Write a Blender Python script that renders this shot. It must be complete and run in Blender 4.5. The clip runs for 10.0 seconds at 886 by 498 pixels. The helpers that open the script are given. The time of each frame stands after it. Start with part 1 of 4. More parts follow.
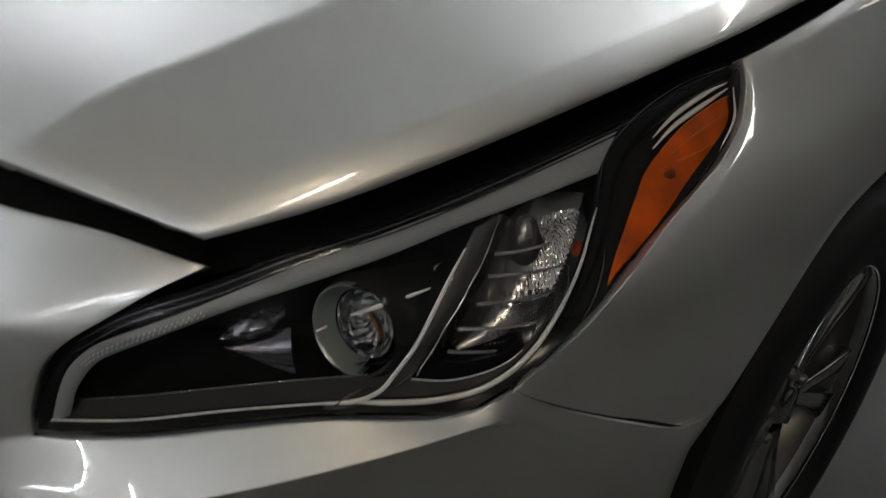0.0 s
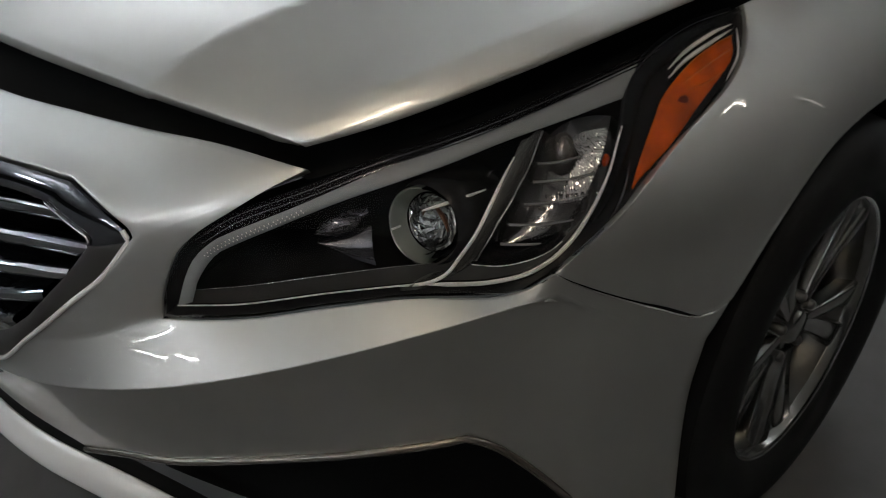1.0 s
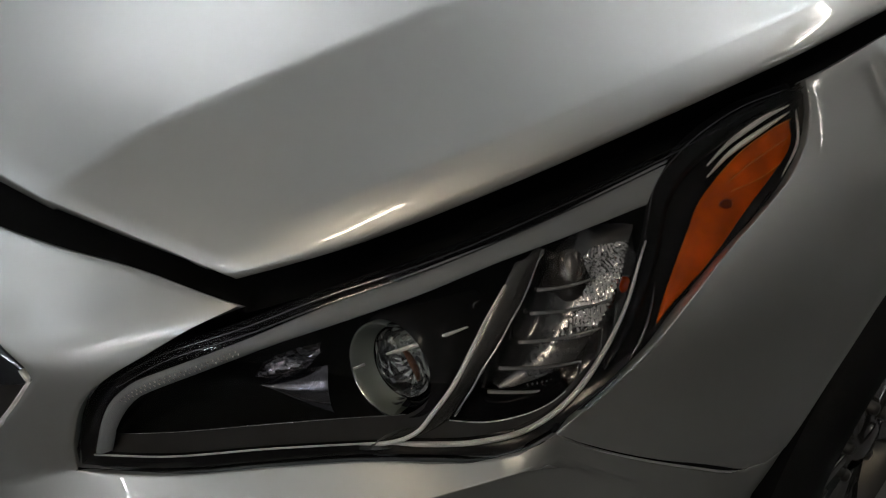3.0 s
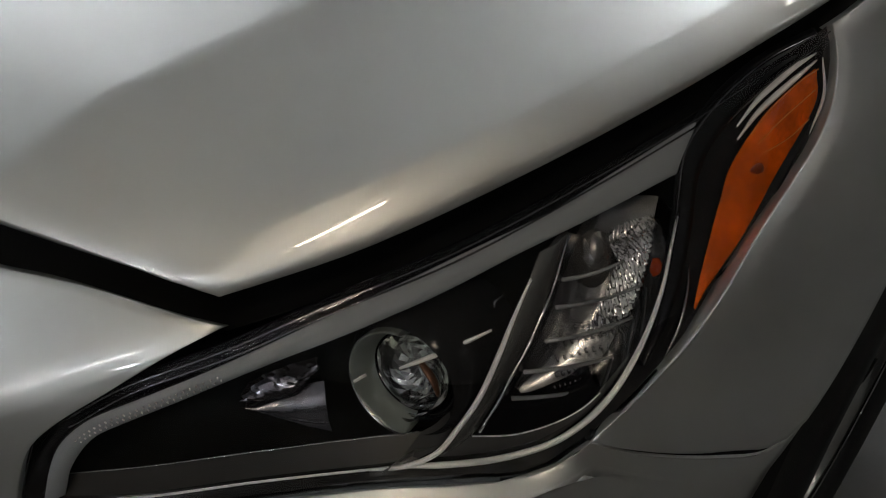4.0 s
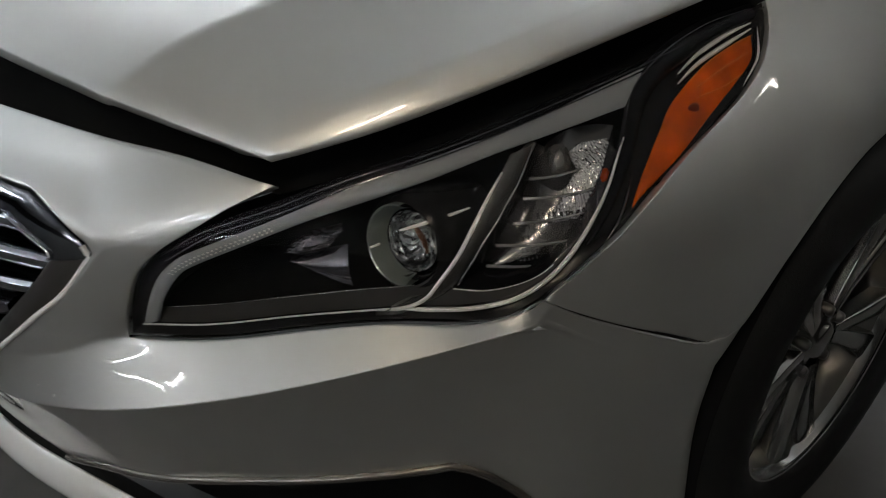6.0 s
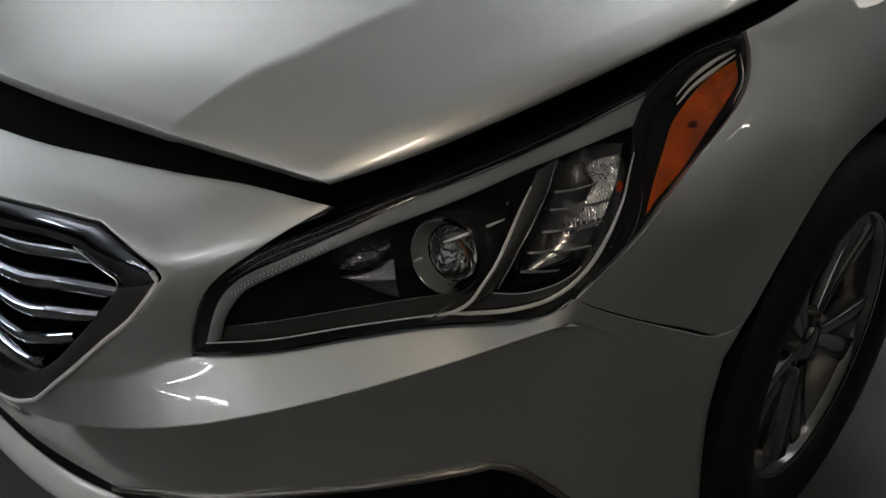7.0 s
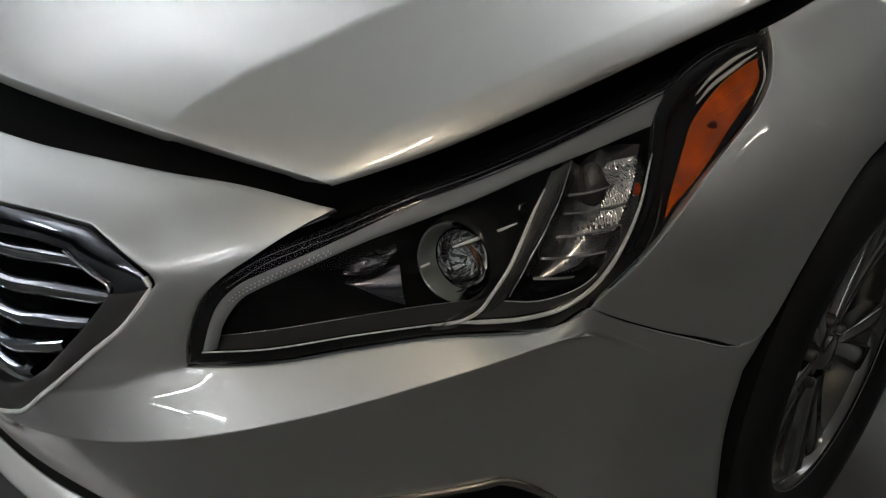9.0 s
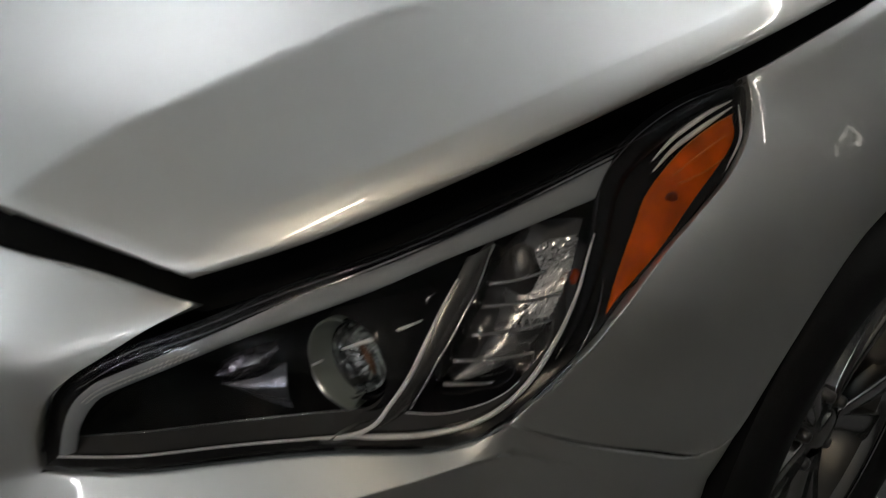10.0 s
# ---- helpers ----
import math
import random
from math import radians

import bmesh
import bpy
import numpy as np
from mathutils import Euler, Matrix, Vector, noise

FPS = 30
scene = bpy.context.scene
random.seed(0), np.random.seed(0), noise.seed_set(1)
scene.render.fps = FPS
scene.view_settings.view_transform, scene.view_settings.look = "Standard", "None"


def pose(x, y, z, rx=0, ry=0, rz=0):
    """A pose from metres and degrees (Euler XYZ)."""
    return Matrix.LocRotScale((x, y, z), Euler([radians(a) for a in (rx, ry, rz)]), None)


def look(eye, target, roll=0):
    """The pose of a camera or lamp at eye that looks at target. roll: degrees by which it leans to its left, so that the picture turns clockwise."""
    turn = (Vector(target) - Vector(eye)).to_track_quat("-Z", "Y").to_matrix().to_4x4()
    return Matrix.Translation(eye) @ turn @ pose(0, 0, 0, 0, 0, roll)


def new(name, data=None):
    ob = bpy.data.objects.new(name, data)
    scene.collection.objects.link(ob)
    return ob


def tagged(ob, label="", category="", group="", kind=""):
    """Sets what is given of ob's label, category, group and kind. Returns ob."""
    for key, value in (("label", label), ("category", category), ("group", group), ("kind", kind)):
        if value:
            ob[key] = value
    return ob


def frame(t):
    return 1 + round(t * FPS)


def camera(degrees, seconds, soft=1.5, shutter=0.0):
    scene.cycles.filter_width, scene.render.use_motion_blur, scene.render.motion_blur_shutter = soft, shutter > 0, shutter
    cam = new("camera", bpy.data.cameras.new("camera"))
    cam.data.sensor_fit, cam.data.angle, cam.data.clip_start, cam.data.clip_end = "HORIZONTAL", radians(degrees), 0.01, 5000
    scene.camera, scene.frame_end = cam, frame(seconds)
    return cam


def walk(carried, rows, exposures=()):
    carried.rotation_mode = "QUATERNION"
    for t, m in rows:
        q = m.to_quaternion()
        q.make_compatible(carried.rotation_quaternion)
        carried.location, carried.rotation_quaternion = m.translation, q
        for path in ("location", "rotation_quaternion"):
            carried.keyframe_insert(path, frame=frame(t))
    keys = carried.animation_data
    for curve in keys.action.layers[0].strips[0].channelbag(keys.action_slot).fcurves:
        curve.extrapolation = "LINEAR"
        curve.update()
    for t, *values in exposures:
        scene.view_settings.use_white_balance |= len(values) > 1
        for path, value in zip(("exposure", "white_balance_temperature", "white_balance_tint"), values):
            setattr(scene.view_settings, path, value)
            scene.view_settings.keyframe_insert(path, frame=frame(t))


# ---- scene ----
cam = camera(53.0, 10.0, soft=0.45, shutter=0.5)
PATH = [
    (0, (1.1351, -0.0779, 1.1443), (0.5661, 0.5515, 0.6150), 2.75),
    (0.5, (1.1986, -0.1281, 1.1387), (0.5952, 0.4643, 0.6048), 2.17),
    (1, (1.2494, -0.2359, 1.1439), (0.6533, 0.3749, 0.6227), 0.72),
    (1.2, (1.2616, -0.2505, 1.1552), (0.6720, 0.3773, 0.6470), -0.35),
    (1.5, (1.2614, -0.2328, 1.1560), (0.6729, 0.4110, 0.6669), -0.84),
    (2, (1.2373, -0.1384, 1.1510), (0.6177, 0.4834, 0.6719), -1.12),
    (2.5, (1.2163, -0.0639, 1.1580), (0.5593, 0.5171, 0.6776), -0.72),
    (2.7, (1.1940, -0.0482, 1.1548), (0.5327, 0.5224, 0.6679), -0.88),
    (3.8, (0.9911, 0.0000, 1.1455), (0.4803, 0.5848, 0.5153), 1.43),
    (4, (0.9833, -0.0084, 1.1409), (0.4778, 0.6080, 0.5371), 1.74),
    (4.5, (1.0476, -0.0061, 1.1420), (0.5331, 0.6094, 0.5449), 1.86),
    (4.8, (1.1328, -0.0213, 1.1347), (0.5816, 0.5759, 0.5519), 2.20),
    (5, (1.1716, -0.0161, 1.1326), (0.5974, 0.5638, 0.5546), 1.91),
    (5.5, (1.2127, -0.0527, 1.1357), (0.6027, 0.5071, 0.5748), 0.53),
    (5.7, (1.2184, -0.0763, 1.1438), (0.6024, 0.4777, 0.5838), 0.14),
    (6.8, (1.2481, -0.2608, 1.1588), (0.6459, 0.3534, 0.6488), -1.16),
    (7, (1.2454, -0.2629, 1.1573), (0.6380, 0.3588, 0.6628), -1.30),
    (7.5, (1.2239, -0.2516, 1.1532), (0.6130, 0.3798, 0.6755), -1.42),
    (8, (1.2158, -0.2437, 1.1482), (0.6104, 0.3914, 0.6684), -1.71),
    (8.5, (1.2180, -0.2646, 1.1453), (0.6148, 0.3650, 0.6556), -1.38),
    (9, (1.2099, -0.2407, 1.1357), (0.6019, 0.3837, 0.6453), -1.07),
    (9.5, (1.1833, -0.1490, 1.1347), (0.5653, 0.4551, 0.6316), -1.31),
    (10, (1.1709, -0.0262, 1.1506), (0.5419, 0.5585, 0.6383), -1.29),
]
EXPOSURES = [(0.0, 0.32), (1.0, 0.42), (1.5, 0.12), (2.0, -0.03), (2.5, 0.02), (4.0, 0.26), (5.5, 0.60), (7.0, -0.11), (8.0, -0.08), (8.5, 0.07), (9.0, 0.39), (10.0, 0.32)]
walk(cam, [(t, look(eye, target, roll)) for t, eye, target, roll in PATH], EXPOSURES)

# ---- world and light ----
world = bpy.data.worlds.new("world")
scene.world = world
world.use_nodes = True
world.node_tree.nodes["Background"].inputs[0].default_value = (0.5, 0.55, 0.62, 1)
world.node_tree.nodes["Background"].inputs[1].default_value = 0.02
scene.view_settings.exposure = 0.0
LAMP_POWER, LAMP_HEIGHT = 29.0, 2.3


# ---- materials ----
def material(name, color, rough=0.5, metal=0.0, coat=0.0, spec=0.5, noise_scale=0.0, vary=0.0, bump=0.0, bump_scale=200.0, rough_vary=0.0):
    m = bpy.data.materials.new(name)
    m.use_nodes = True
    nt = m.node_tree
    b = nt.nodes["Principled BSDF"]
    b.inputs["Base Color"].default_value = (*color, 1)
    b.inputs["Roughness"].default_value = rough
    b.inputs["Metallic"].default_value = metal
    b.inputs["Coat Weight"].default_value = coat
    b.inputs["Coat Roughness"].default_value = 0.02
    b.inputs["Specular IOR Level"].default_value = spec
    if vary or rough_vary or bump:
        co = nt.nodes.new("ShaderNodeTexCoord")
    if vary or rough_vary:
        n1 = nt.nodes.new("ShaderNodeTexNoise")
        n1.inputs["Scale"].default_value = noise_scale
        n1.inputs["Detail"].default_value = 6
        n2 = nt.nodes.new("ShaderNodeTexNoise")
        n2.inputs["Scale"].default_value = noise_scale * 9
        n2.inputs["Detail"].default_value = 3
        add = nt.nodes.new("ShaderNodeMath")
        add.operation = "MULTIPLY_ADD"
        add.inputs[1].default_value = 0.4
        nt.links.new(co.outputs["Object"], n1.inputs["Vector"])
        nt.links.new(co.outputs["Object"], n2.inputs["Vector"])
        nt.links.new(n2.outputs["Fac"], add.inputs[0])
        nt.links.new(n1.outputs["Fac"], add.inputs[2])
        if vary:
            ramp = nt.nodes.new("ShaderNodeMapRange")
            ramp.inputs["From Min"].default_value, ramp.inputs["From Max"].default_value = 0.35, 1.05
            ramp.inputs["To Min"].default_value, ramp.inputs["To Max"].default_value = 1 - vary, 1 + vary
            mix = nt.nodes.new("ShaderNodeVectorMath")
            mix.operation = "SCALE"
            mix.inputs[0].default_value = color
            nt.links.new(add.outputs[0], ramp.inputs["Value"])
            nt.links.new(ramp.outputs[0], mix.inputs["Scale"])
            nt.links.new(mix.outputs[0], b.inputs["Base Color"])
        if rough_vary:
            r2 = nt.nodes.new("ShaderNodeMapRange")
            r2.inputs["From Min"].default_value, r2.inputs["From Max"].default_value = 0.35, 1.05
            r2.inputs["To Min"].default_value, r2.inputs["To Max"].default_value = max(0.02, rough - rough_vary), rough + rough_vary
            nt.links.new(add.outputs[0], r2.inputs["Value"])
            nt.links.new(r2.outputs[0], b.inputs["Roughness"])
    if bump:
        n3 = nt.nodes.new("ShaderNodeTexNoise")
        n3.inputs["Scale"].default_value = bump_scale
        n3.inputs["Detail"].default_value = 4
        bp = nt.nodes.new("ShaderNodeBump")
        bp.inputs["Strength"].default_value = bump
        bp.inputs["Distance"].default_value = 0.002
        nt.links.new(co.outputs["Object"], n3.inputs["Vector"])
        nt.links.new(n3.outputs["Fac"], bp.inputs["Height"])
        nt.links.new(bp.outputs[0], b.inputs["Normal"])
    return m


def paint_material():
    """Champagne silver metallic paint: flakes under a clear coat."""
    m = material("silver_paint", (0.655, 0.663, 0.642), 0.42, 0.86, 1.0, noise_scale=3.0, vary=0.03, rough_vary=0.02)
    nt = m.node_tree
    b = nt.nodes["Principled BSDF"]
    co = nt.nodes.new("ShaderNodeTexCoord")
    b.inputs["Coat IOR"].default_value = 1.75
    b.inputs["Coat Roughness"].default_value = 0.015
    v = nt.nodes.new("ShaderNodeTexVoronoi")
    v.inputs["Scale"].default_value = 2600
    bp = nt.nodes.new("ShaderNodeBump")
    bp.inputs["Strength"].default_value = 0.06
    bp.inputs["Distance"].default_value = 0.0004
    nt.links.new(co.outputs["Object"], v.inputs["Vector"])
    nt.links.new(v.outputs["Distance"], bp.inputs["Height"])
    nt.links.new(bp.outputs[0], b.inputs["Normal"])
    return m


def clear_material(name, tint=(1, 1, 1), gloss_rough=0.02):
    """A thin clear shell: it lets light straight through and mirrors by its angle."""
    m = bpy.data.materials.new(name)
    m.use_nodes = True
    nt = m.node_tree
    nt.nodes.remove(nt.nodes["Principled BSDF"])
    t = nt.nodes.new("ShaderNodeBsdfTransparent")
    t.inputs[0].default_value = (*tint, 1)
    g = nt.nodes.new("ShaderNodeBsdfGlossy")
    g.inputs["Roughness"].default_value = gloss_rough
    f = nt.nodes.new("ShaderNodeFresnel")
    f.inputs["IOR"].default_value = 1.38
    mx = nt.nodes.new("ShaderNodeMixShader")
    nt.links.new(f.outputs[0], mx.inputs[0])
    nt.links.new(t.outputs[0], mx.inputs[1])
    nt.links.new(g.outputs[0], mx.inputs[2])
    nt.links.new(mx.outputs[0], nt.nodes["Material Output"].inputs[0])
    return m


def glow_material(name, color, power):
    m = bpy.data.materials.new(name)
    m.use_nodes = True
    b = m.node_tree.nodes["Principled BSDF"]
    b.inputs["Base Color"].default_value = (0.8, 0.8, 0.8, 1)
    b.inputs["Emission Color"].default_value = (*color, 1)
    b.inputs["Emission Strength"].default_value = power
    return m


PAINT = paint_material()
INNER_BLACK = material("satin_black", (0.015, 0.015, 0.016), 0.16, spec=0.2, noise_scale=10, vary=0.2)
GLOSS_BLACK = material("gloss_black", (0.006, 0.006, 0.007), 0.12, spec=0.4, noise_scale=8, rough_vary=0.04)
DEEP_BLACK = material("black_lining", (0.005, 0.005, 0.005), 0.8, spec=0.1, noise_scale=12, vary=0.2)
RUBBER = material("tyre_rubber", (0.009, 0.009, 0.009), 0.6, spec=0.2, noise_scale=14, vary=0.25, bump=0.2, bump_scale=500)
CHROME = material("chrome", (0.78, 0.78, 0.78), 0.08, 1.0, noise_scale=12, rough_vary=0.03)
BAR_CHROME = material("brushed_chrome", (0.44, 0.45, 0.475), 0.11, 1.0, noise_scale=24, vary=0.25, rough_vary=0.1, bump=0.12, bump_scale=90)
DARK_CHROME = material("dark_chrome", (0.36, 0.36, 0.37), 0.08, 1.0, noise_scale=10, rough_vary=0.04)
GRILLE_CHROME = material("smoked_chrome", (0.17, 0.178, 0.195), 0.08, 1.0, noise_scale=10, rough_vary=0.04)
SATIN_GREY = material("satin_grey_bezel", (0.10, 0.10, 0.10), 0.3, 0.5, noise_scale=14, vary=0.08)
LIGHT_BAR = material("grey_light_guide", (0.32, 0.343, 0.36), 0.6, spec=0.4, noise_scale=10, vary=0.05)
LEDGE_GREY = material("ledge_grey", (0.045, 0.045, 0.045), 0.25, spec=0.4, noise_scale=14, vary=0.1)
DIVIDER_GREY = material("divider_grey", (0.17, 0.17, 0.166), 0.24, 0.75, noise_scale=14, vary=0.08)
FOG_GREY = material("fog_bezel_grey", (0.21, 0.195, 0.175), 0.26, 0.7, noise_scale=14, vary=0.08)
SILVER = material("satin_silver", (0.31, 0.345, 0.32), 0.3, 0.6, noise_scale=14, vary=0.05)
WING = material("wing_mirror", (0.19, 0.19, 0.215), 0.14, 0.9, noise_scale=40, vary=0.4, bump=0.5, bump_scale=70)
MIRROR_WING = material("wrinkled_mirror", (0.30, 0.29, 0.32), 0.16, 0.95, noise_scale=60, vary=0.5)
# Near-white diffuse colour stands in for chrome mirroring the tubes.
STRIP = material("glint_white", (0.97, 0.97, 0.96), 0.3, 0.1, noise_scale=14, vary=0.03)
RIB = material("grey_chrome_rib", (0.55, 0.55, 0.56), 0.2, 0.7, noise_scale=14, vary=0.08)
REFLECTOR = material("smoked_reflector", (0.33, 0.33, 0.335), 0.22, 0.9, noise_scale=30, vary=0.15)
CRYSTAL = material("faceted_reflector", (0.92, 0.92, 0.92), 0.06, 0.95)
SMOKE = material("smoked_dome", (0.27, 0.26, 0.25), 0.22, 0.8, noise_scale=30, vary=0.15)
AMBER = material("amber_plastic", (0.66, 0.112, 0.003), 0.22, spec=0.5, noise_scale=34, vary=0.6, bump=0.25, bump_scale=160)
AMBER_LINE = material("amber_line", (0.85, 0.30, 0.06), 0.2, coat=1.0)
BOSS = material("dark_boss", (0.16, 0.022, 0.004), 0.35, noise_scale=60, vary=0.3)
BROWN = material("brown_holder", (0.13, 0.06, 0.03), 0.3, 0.4, noise_scale=80, vary=0.4)
RED_AMBER = material("amber_bulb", (0.35, 0.04, 0.006), 0.15, coat=1.0)
ALLOY = material("silver_alloy", (0.34, 0.33, 0.31), 0.17, 1.0, coat=0.5, noise_scale=3, vary=0.04)
DARK_ALLOY = material("dark_alloy", (0.10, 0.097, 0.09), 0.35, 0.9, noise_scale=9, vary=0.15)
STEEL = material("dark_steel", (0.12, 0.115, 0.11), 0.45, 0.9, noise_scale=15, vary=0.25)
LENS_CLEAR = clear_material("clear_lens")
BULB_CLEAR = clear_material("projector_glass", (0.92, 0.94, 0.95))
CONCRETE = material("garage_concrete", (0.085, 0.083, 0.079), 0.8, spec=0.12, noise_scale=1.3, vary=0.3, bump=0.25, bump_scale=60, rough_vary=0.1)
WALL_PAINT = material("wall_paint", (0.06, 0.0595, 0.0575), 0.7, noise_scale=1.0, vary=0.08, bump=0.1, bump_scale=120)
DIM_WALL = material("dim_wall_paint", (0.10, 0.10, 0.098), 0.7, noise_scale=1.0, vary=0.06, bump=0.1, bump_scale=120)
CEILING_PAINT = material("ceiling_paint", (0.80, 0.80, 0.79), 0.8, noise_scale=0.8, vary=0.06)
TUBE_GLOW = glow_material("tube_glow", (0.98, 0.98, 1.0), 1.9 * LAMP_POWER)
FAINT_GLOW = glow_material("faint_tube_glow", (1.0, 0.94, 0.85), 0.6 * LAMP_POWER)
PALE_GLOW = glow_material("pale_tube_glow", (1.0, 0.92, 0.8), 0.05 * LAMP_POWER)
DIM_GLOW = glow_material("dim_tube_glow", (1.0, 0.84, 0.64), 1.5 * LAMP_POWER)
PANEL_GLOW = glow_material("panel_glow", (0.86, 0.93, 1.0), 0.42 * LAMP_POWER)
WARM_PANEL_GLOW = glow_material("warm_panel_glow", (1.0, 0.93, 0.82), 0.09 * LAMP_POWER)
COOL_GLOW = glow_material("cool_glow", (0.86, 0.93, 1.0), 0.75 * LAMP_POWER)
BRIGHT_GLOW = glow_material("bright_glow", (0.78, 0.88, 1.0), 1.15 * LAMP_POWER)
UP_GLOW = glow_material("up_glow", (0.90, 0.95, 1.0), 1.55 * LAMP_POWER)
LOW_UP_GLOW = glow_material("low_up_glow", (0.92, 0.955, 1.0), 1.1 * LAMP_POWER)
TRIM_WHITE = material("pale_trim", (0.88, 0.88, 0.87), 0.25, 0.1, coat=0.5, noise_scale=10, vary=0.04)
FRAME_DARK = material("dark_satin_frame", (0.030, 0.027, 0.025), 0.3, 0.2, noise_scale=16, vary=0.1)
SCUFF = material("chipped_primer", (0.75, 0.75, 0.72), 0.6, noise_scale=300, vary=0.2)
HOUSING_WHITE = material("lamp_housing_white", (0.7, 0.7, 0.7), 0.5)


# ---- mesh helpers ----
def spline(points, n):
    """n + 1 points along a smooth curve through the given ones, evenly spaced by length."""
    c = np.asarray(points, float)
    if len(c) > 2:
        c = np.vstack([2 * c[0] - c[1], c, 2 * c[-1] - c[-2]])
        fine = []
        for i in range(1, len(c) - 2):
            a, b, d, e = c[i - 1 : i + 3]
            for t in np.linspace(0, 1, 16, endpoint=False):
                fine.append(0.5 * (2 * b + (d - a) * t + (2 * a - 5 * b + 4 * d - e) * t * t + (3 * b - a - 3 * d + e) * t**3))
        c = np.array(fine + [c[-2]])
    s = np.r_[0, np.cumsum(np.linalg.norm(np.diff(c, axis=0), axis=1))]
    g = np.linspace(0, s[-1], n + 1)
    return np.stack([np.interp(g, s, c[:, k]) for k in range(c.shape[1])], 1)


def chain(*pieces):
    """Smooth pieces (points, count) joined at sharp corners."""
    out = [spline(p, n) for p, n in pieces]
    return np.vstack([out[0]] + [o[1:] for o in out[1:]])


def grid_bm(rows, closed=False):
    """A bmesh over a grid of points, rows by columns."""
    bm = bmesh.new()
    vs = [[bm.verts.new(p) for p in row] for row in rows]
    for a, b in zip(vs[:-1], vs[1:]):
        n = len(a)
        for j in range(n if closed else n - 1):
            k = (j + 1) % n
            bm.faces.new((a[j], a[k], b[k], b[j]))
    return bm


def merge(*bms):
    out = bms[0]
    for b in bms[1:]:
        me = bpy.data.meshes.new("t")
        b.to_mesh(me)
        b.free()
        out.from_mesh(me)
        bpy.data.meshes.remove(me)
    return out


def weld(bm, d=0.0004):
    bmesh.ops.remove_doubles(bm, verts=bm.verts, dist=d)
    bmesh.ops.dissolve_degenerate(bm, dist=1e-5, edges=bm.edges)
    return bm


def mirrored(bm):
    """The same with its mirror image across the car's middle, welded."""
    ret = bmesh.ops.duplicate(bm, geom=bm.verts[:] + bm.edges[:] + bm.faces[:])
    vs = [e for e in ret["geom"] if isinstance(e, bmesh.types.BMVert)]
    for v in vs:
        v.co.x *= -1
    bmesh.ops.reverse_faces(bm, faces=[e for e in ret["geom"] if isinstance(e, bmesh.types.BMFace)])
    return weld(bm)


def facing(bm, towards):
    """Turns the faces so that they look towards a point, on the whole."""
    bm.normal_update()
    t = Vector(towards)
    if sum((t - f.calc_center_median()).normalized().dot(f.normal) * f.calc_area() for f in bm.faces) < 0:
        bmesh.ops.reverse_faces(bm, faces=bm.faces[:])
    bm.normal_update()
    return bm


def lipped(bm, depth=0.012, radius=0.0015, gap=0.0):
    """Rolls the open edges inwards, as sheet metal is folded."""
    bm.normal_update()
    start = [e for e in bm.edges if e.is_boundary]
    verts = {v for e in start for v in e.verts}
    info = {}
    for v in verts:
        mid = sum((f.calc_center_median() for f in v.link_faces), Vector()) / len(v.link_faces)
        o = v.co - mid
        o -= o.dot(v.normal) * v.normal
        o = o.normalized() if o.length > 1e-6 else Vector()
        info[v] = (v.co.copy(), v.normal.copy(), o)
    for v in verts:
        v.co -= info[v][2] * gap
        info[v] = (v.co.copy(), info[v][1], info[v][2])
    steps = [(0.3 * radius, 0.6 * radius), (radius, radius), (depth, radius)]
    ring = {v: v for v in verts}
    for down, out in steps:
        nxt = {v: bm.verts.new(info[v][0] - info[v][1] * down + info[v][2] * out) for v in verts}
        for e in start:
            a, b = e.verts
            f = bm.faces.new((ring[a], ring[b], nxt[b], nxt[a]))
        ring = nxt
    bmesh.ops.recalc_face_normals(bm, faces=bm.faces[:])
    return bm


def part(name, bm, mat, parent, label="", smooth=True):
    me = bpy.data.meshes.new(name)
    bm.normal_update()
    bm.to_mesh(me)
    bm.free()
    me.materials.append(mat)
    if smooth:
        me.shade_smooth()
    ob = new(name, me)
    ob.parent = parent
    if label:
        tagged(ob, label)
    return ob


def box_bm(x0, y0, z0, x1, y1, z1, bevel=0.0):
    bm = bmesh.new()
    bmesh.ops.create_cube(bm, size=1, matrix=Matrix.LocRotScale(((x0 + x1) / 2, (y0 + y1) / 2, (z0 + z1) / 2), None, (abs(x1 - x0), abs(y1 - y0), abs(z1 - z0))))
    if bevel:
        bmesh.ops.bevel(bm, geom=bm.edges[:], offset=bevel, segments=2, affect="EDGES", profile=0.6)
    return bm


def tube_bm(points, radius, sides=8, squash=1.0, ends=True):
    """A round bar along points; the radius may be a list."""
    p = np.asarray(points, float)
    n = len(p)
    r = np.broadcast_to(radius, n)
    tan = np.gradient(p, axis=0)
    rows = []
    up = Vector((0, 0, 1))
    for i in range(n):
        t = Vector(tan[i]).normalized()
        a = t.cross(up).normalized()
        b = a.cross(t)
        rows.append([Vector(p[i]) + (a * math.cos(w) + b * math.sin(w) * squash) * float(r[i]) for w in np.linspace(0, 2 * math.pi, sides, endpoint=False)])
    bm = grid_bm(rows, closed=True)
    if ends:
        bm.verts.ensure_lookup_table()
        bm.faces.new(bm.verts[:sides])
        bm.faces.new(bm.verts[-sides:])
    bmesh.ops.recalc_face_normals(bm, faces=bm.faces[:])
    return bm


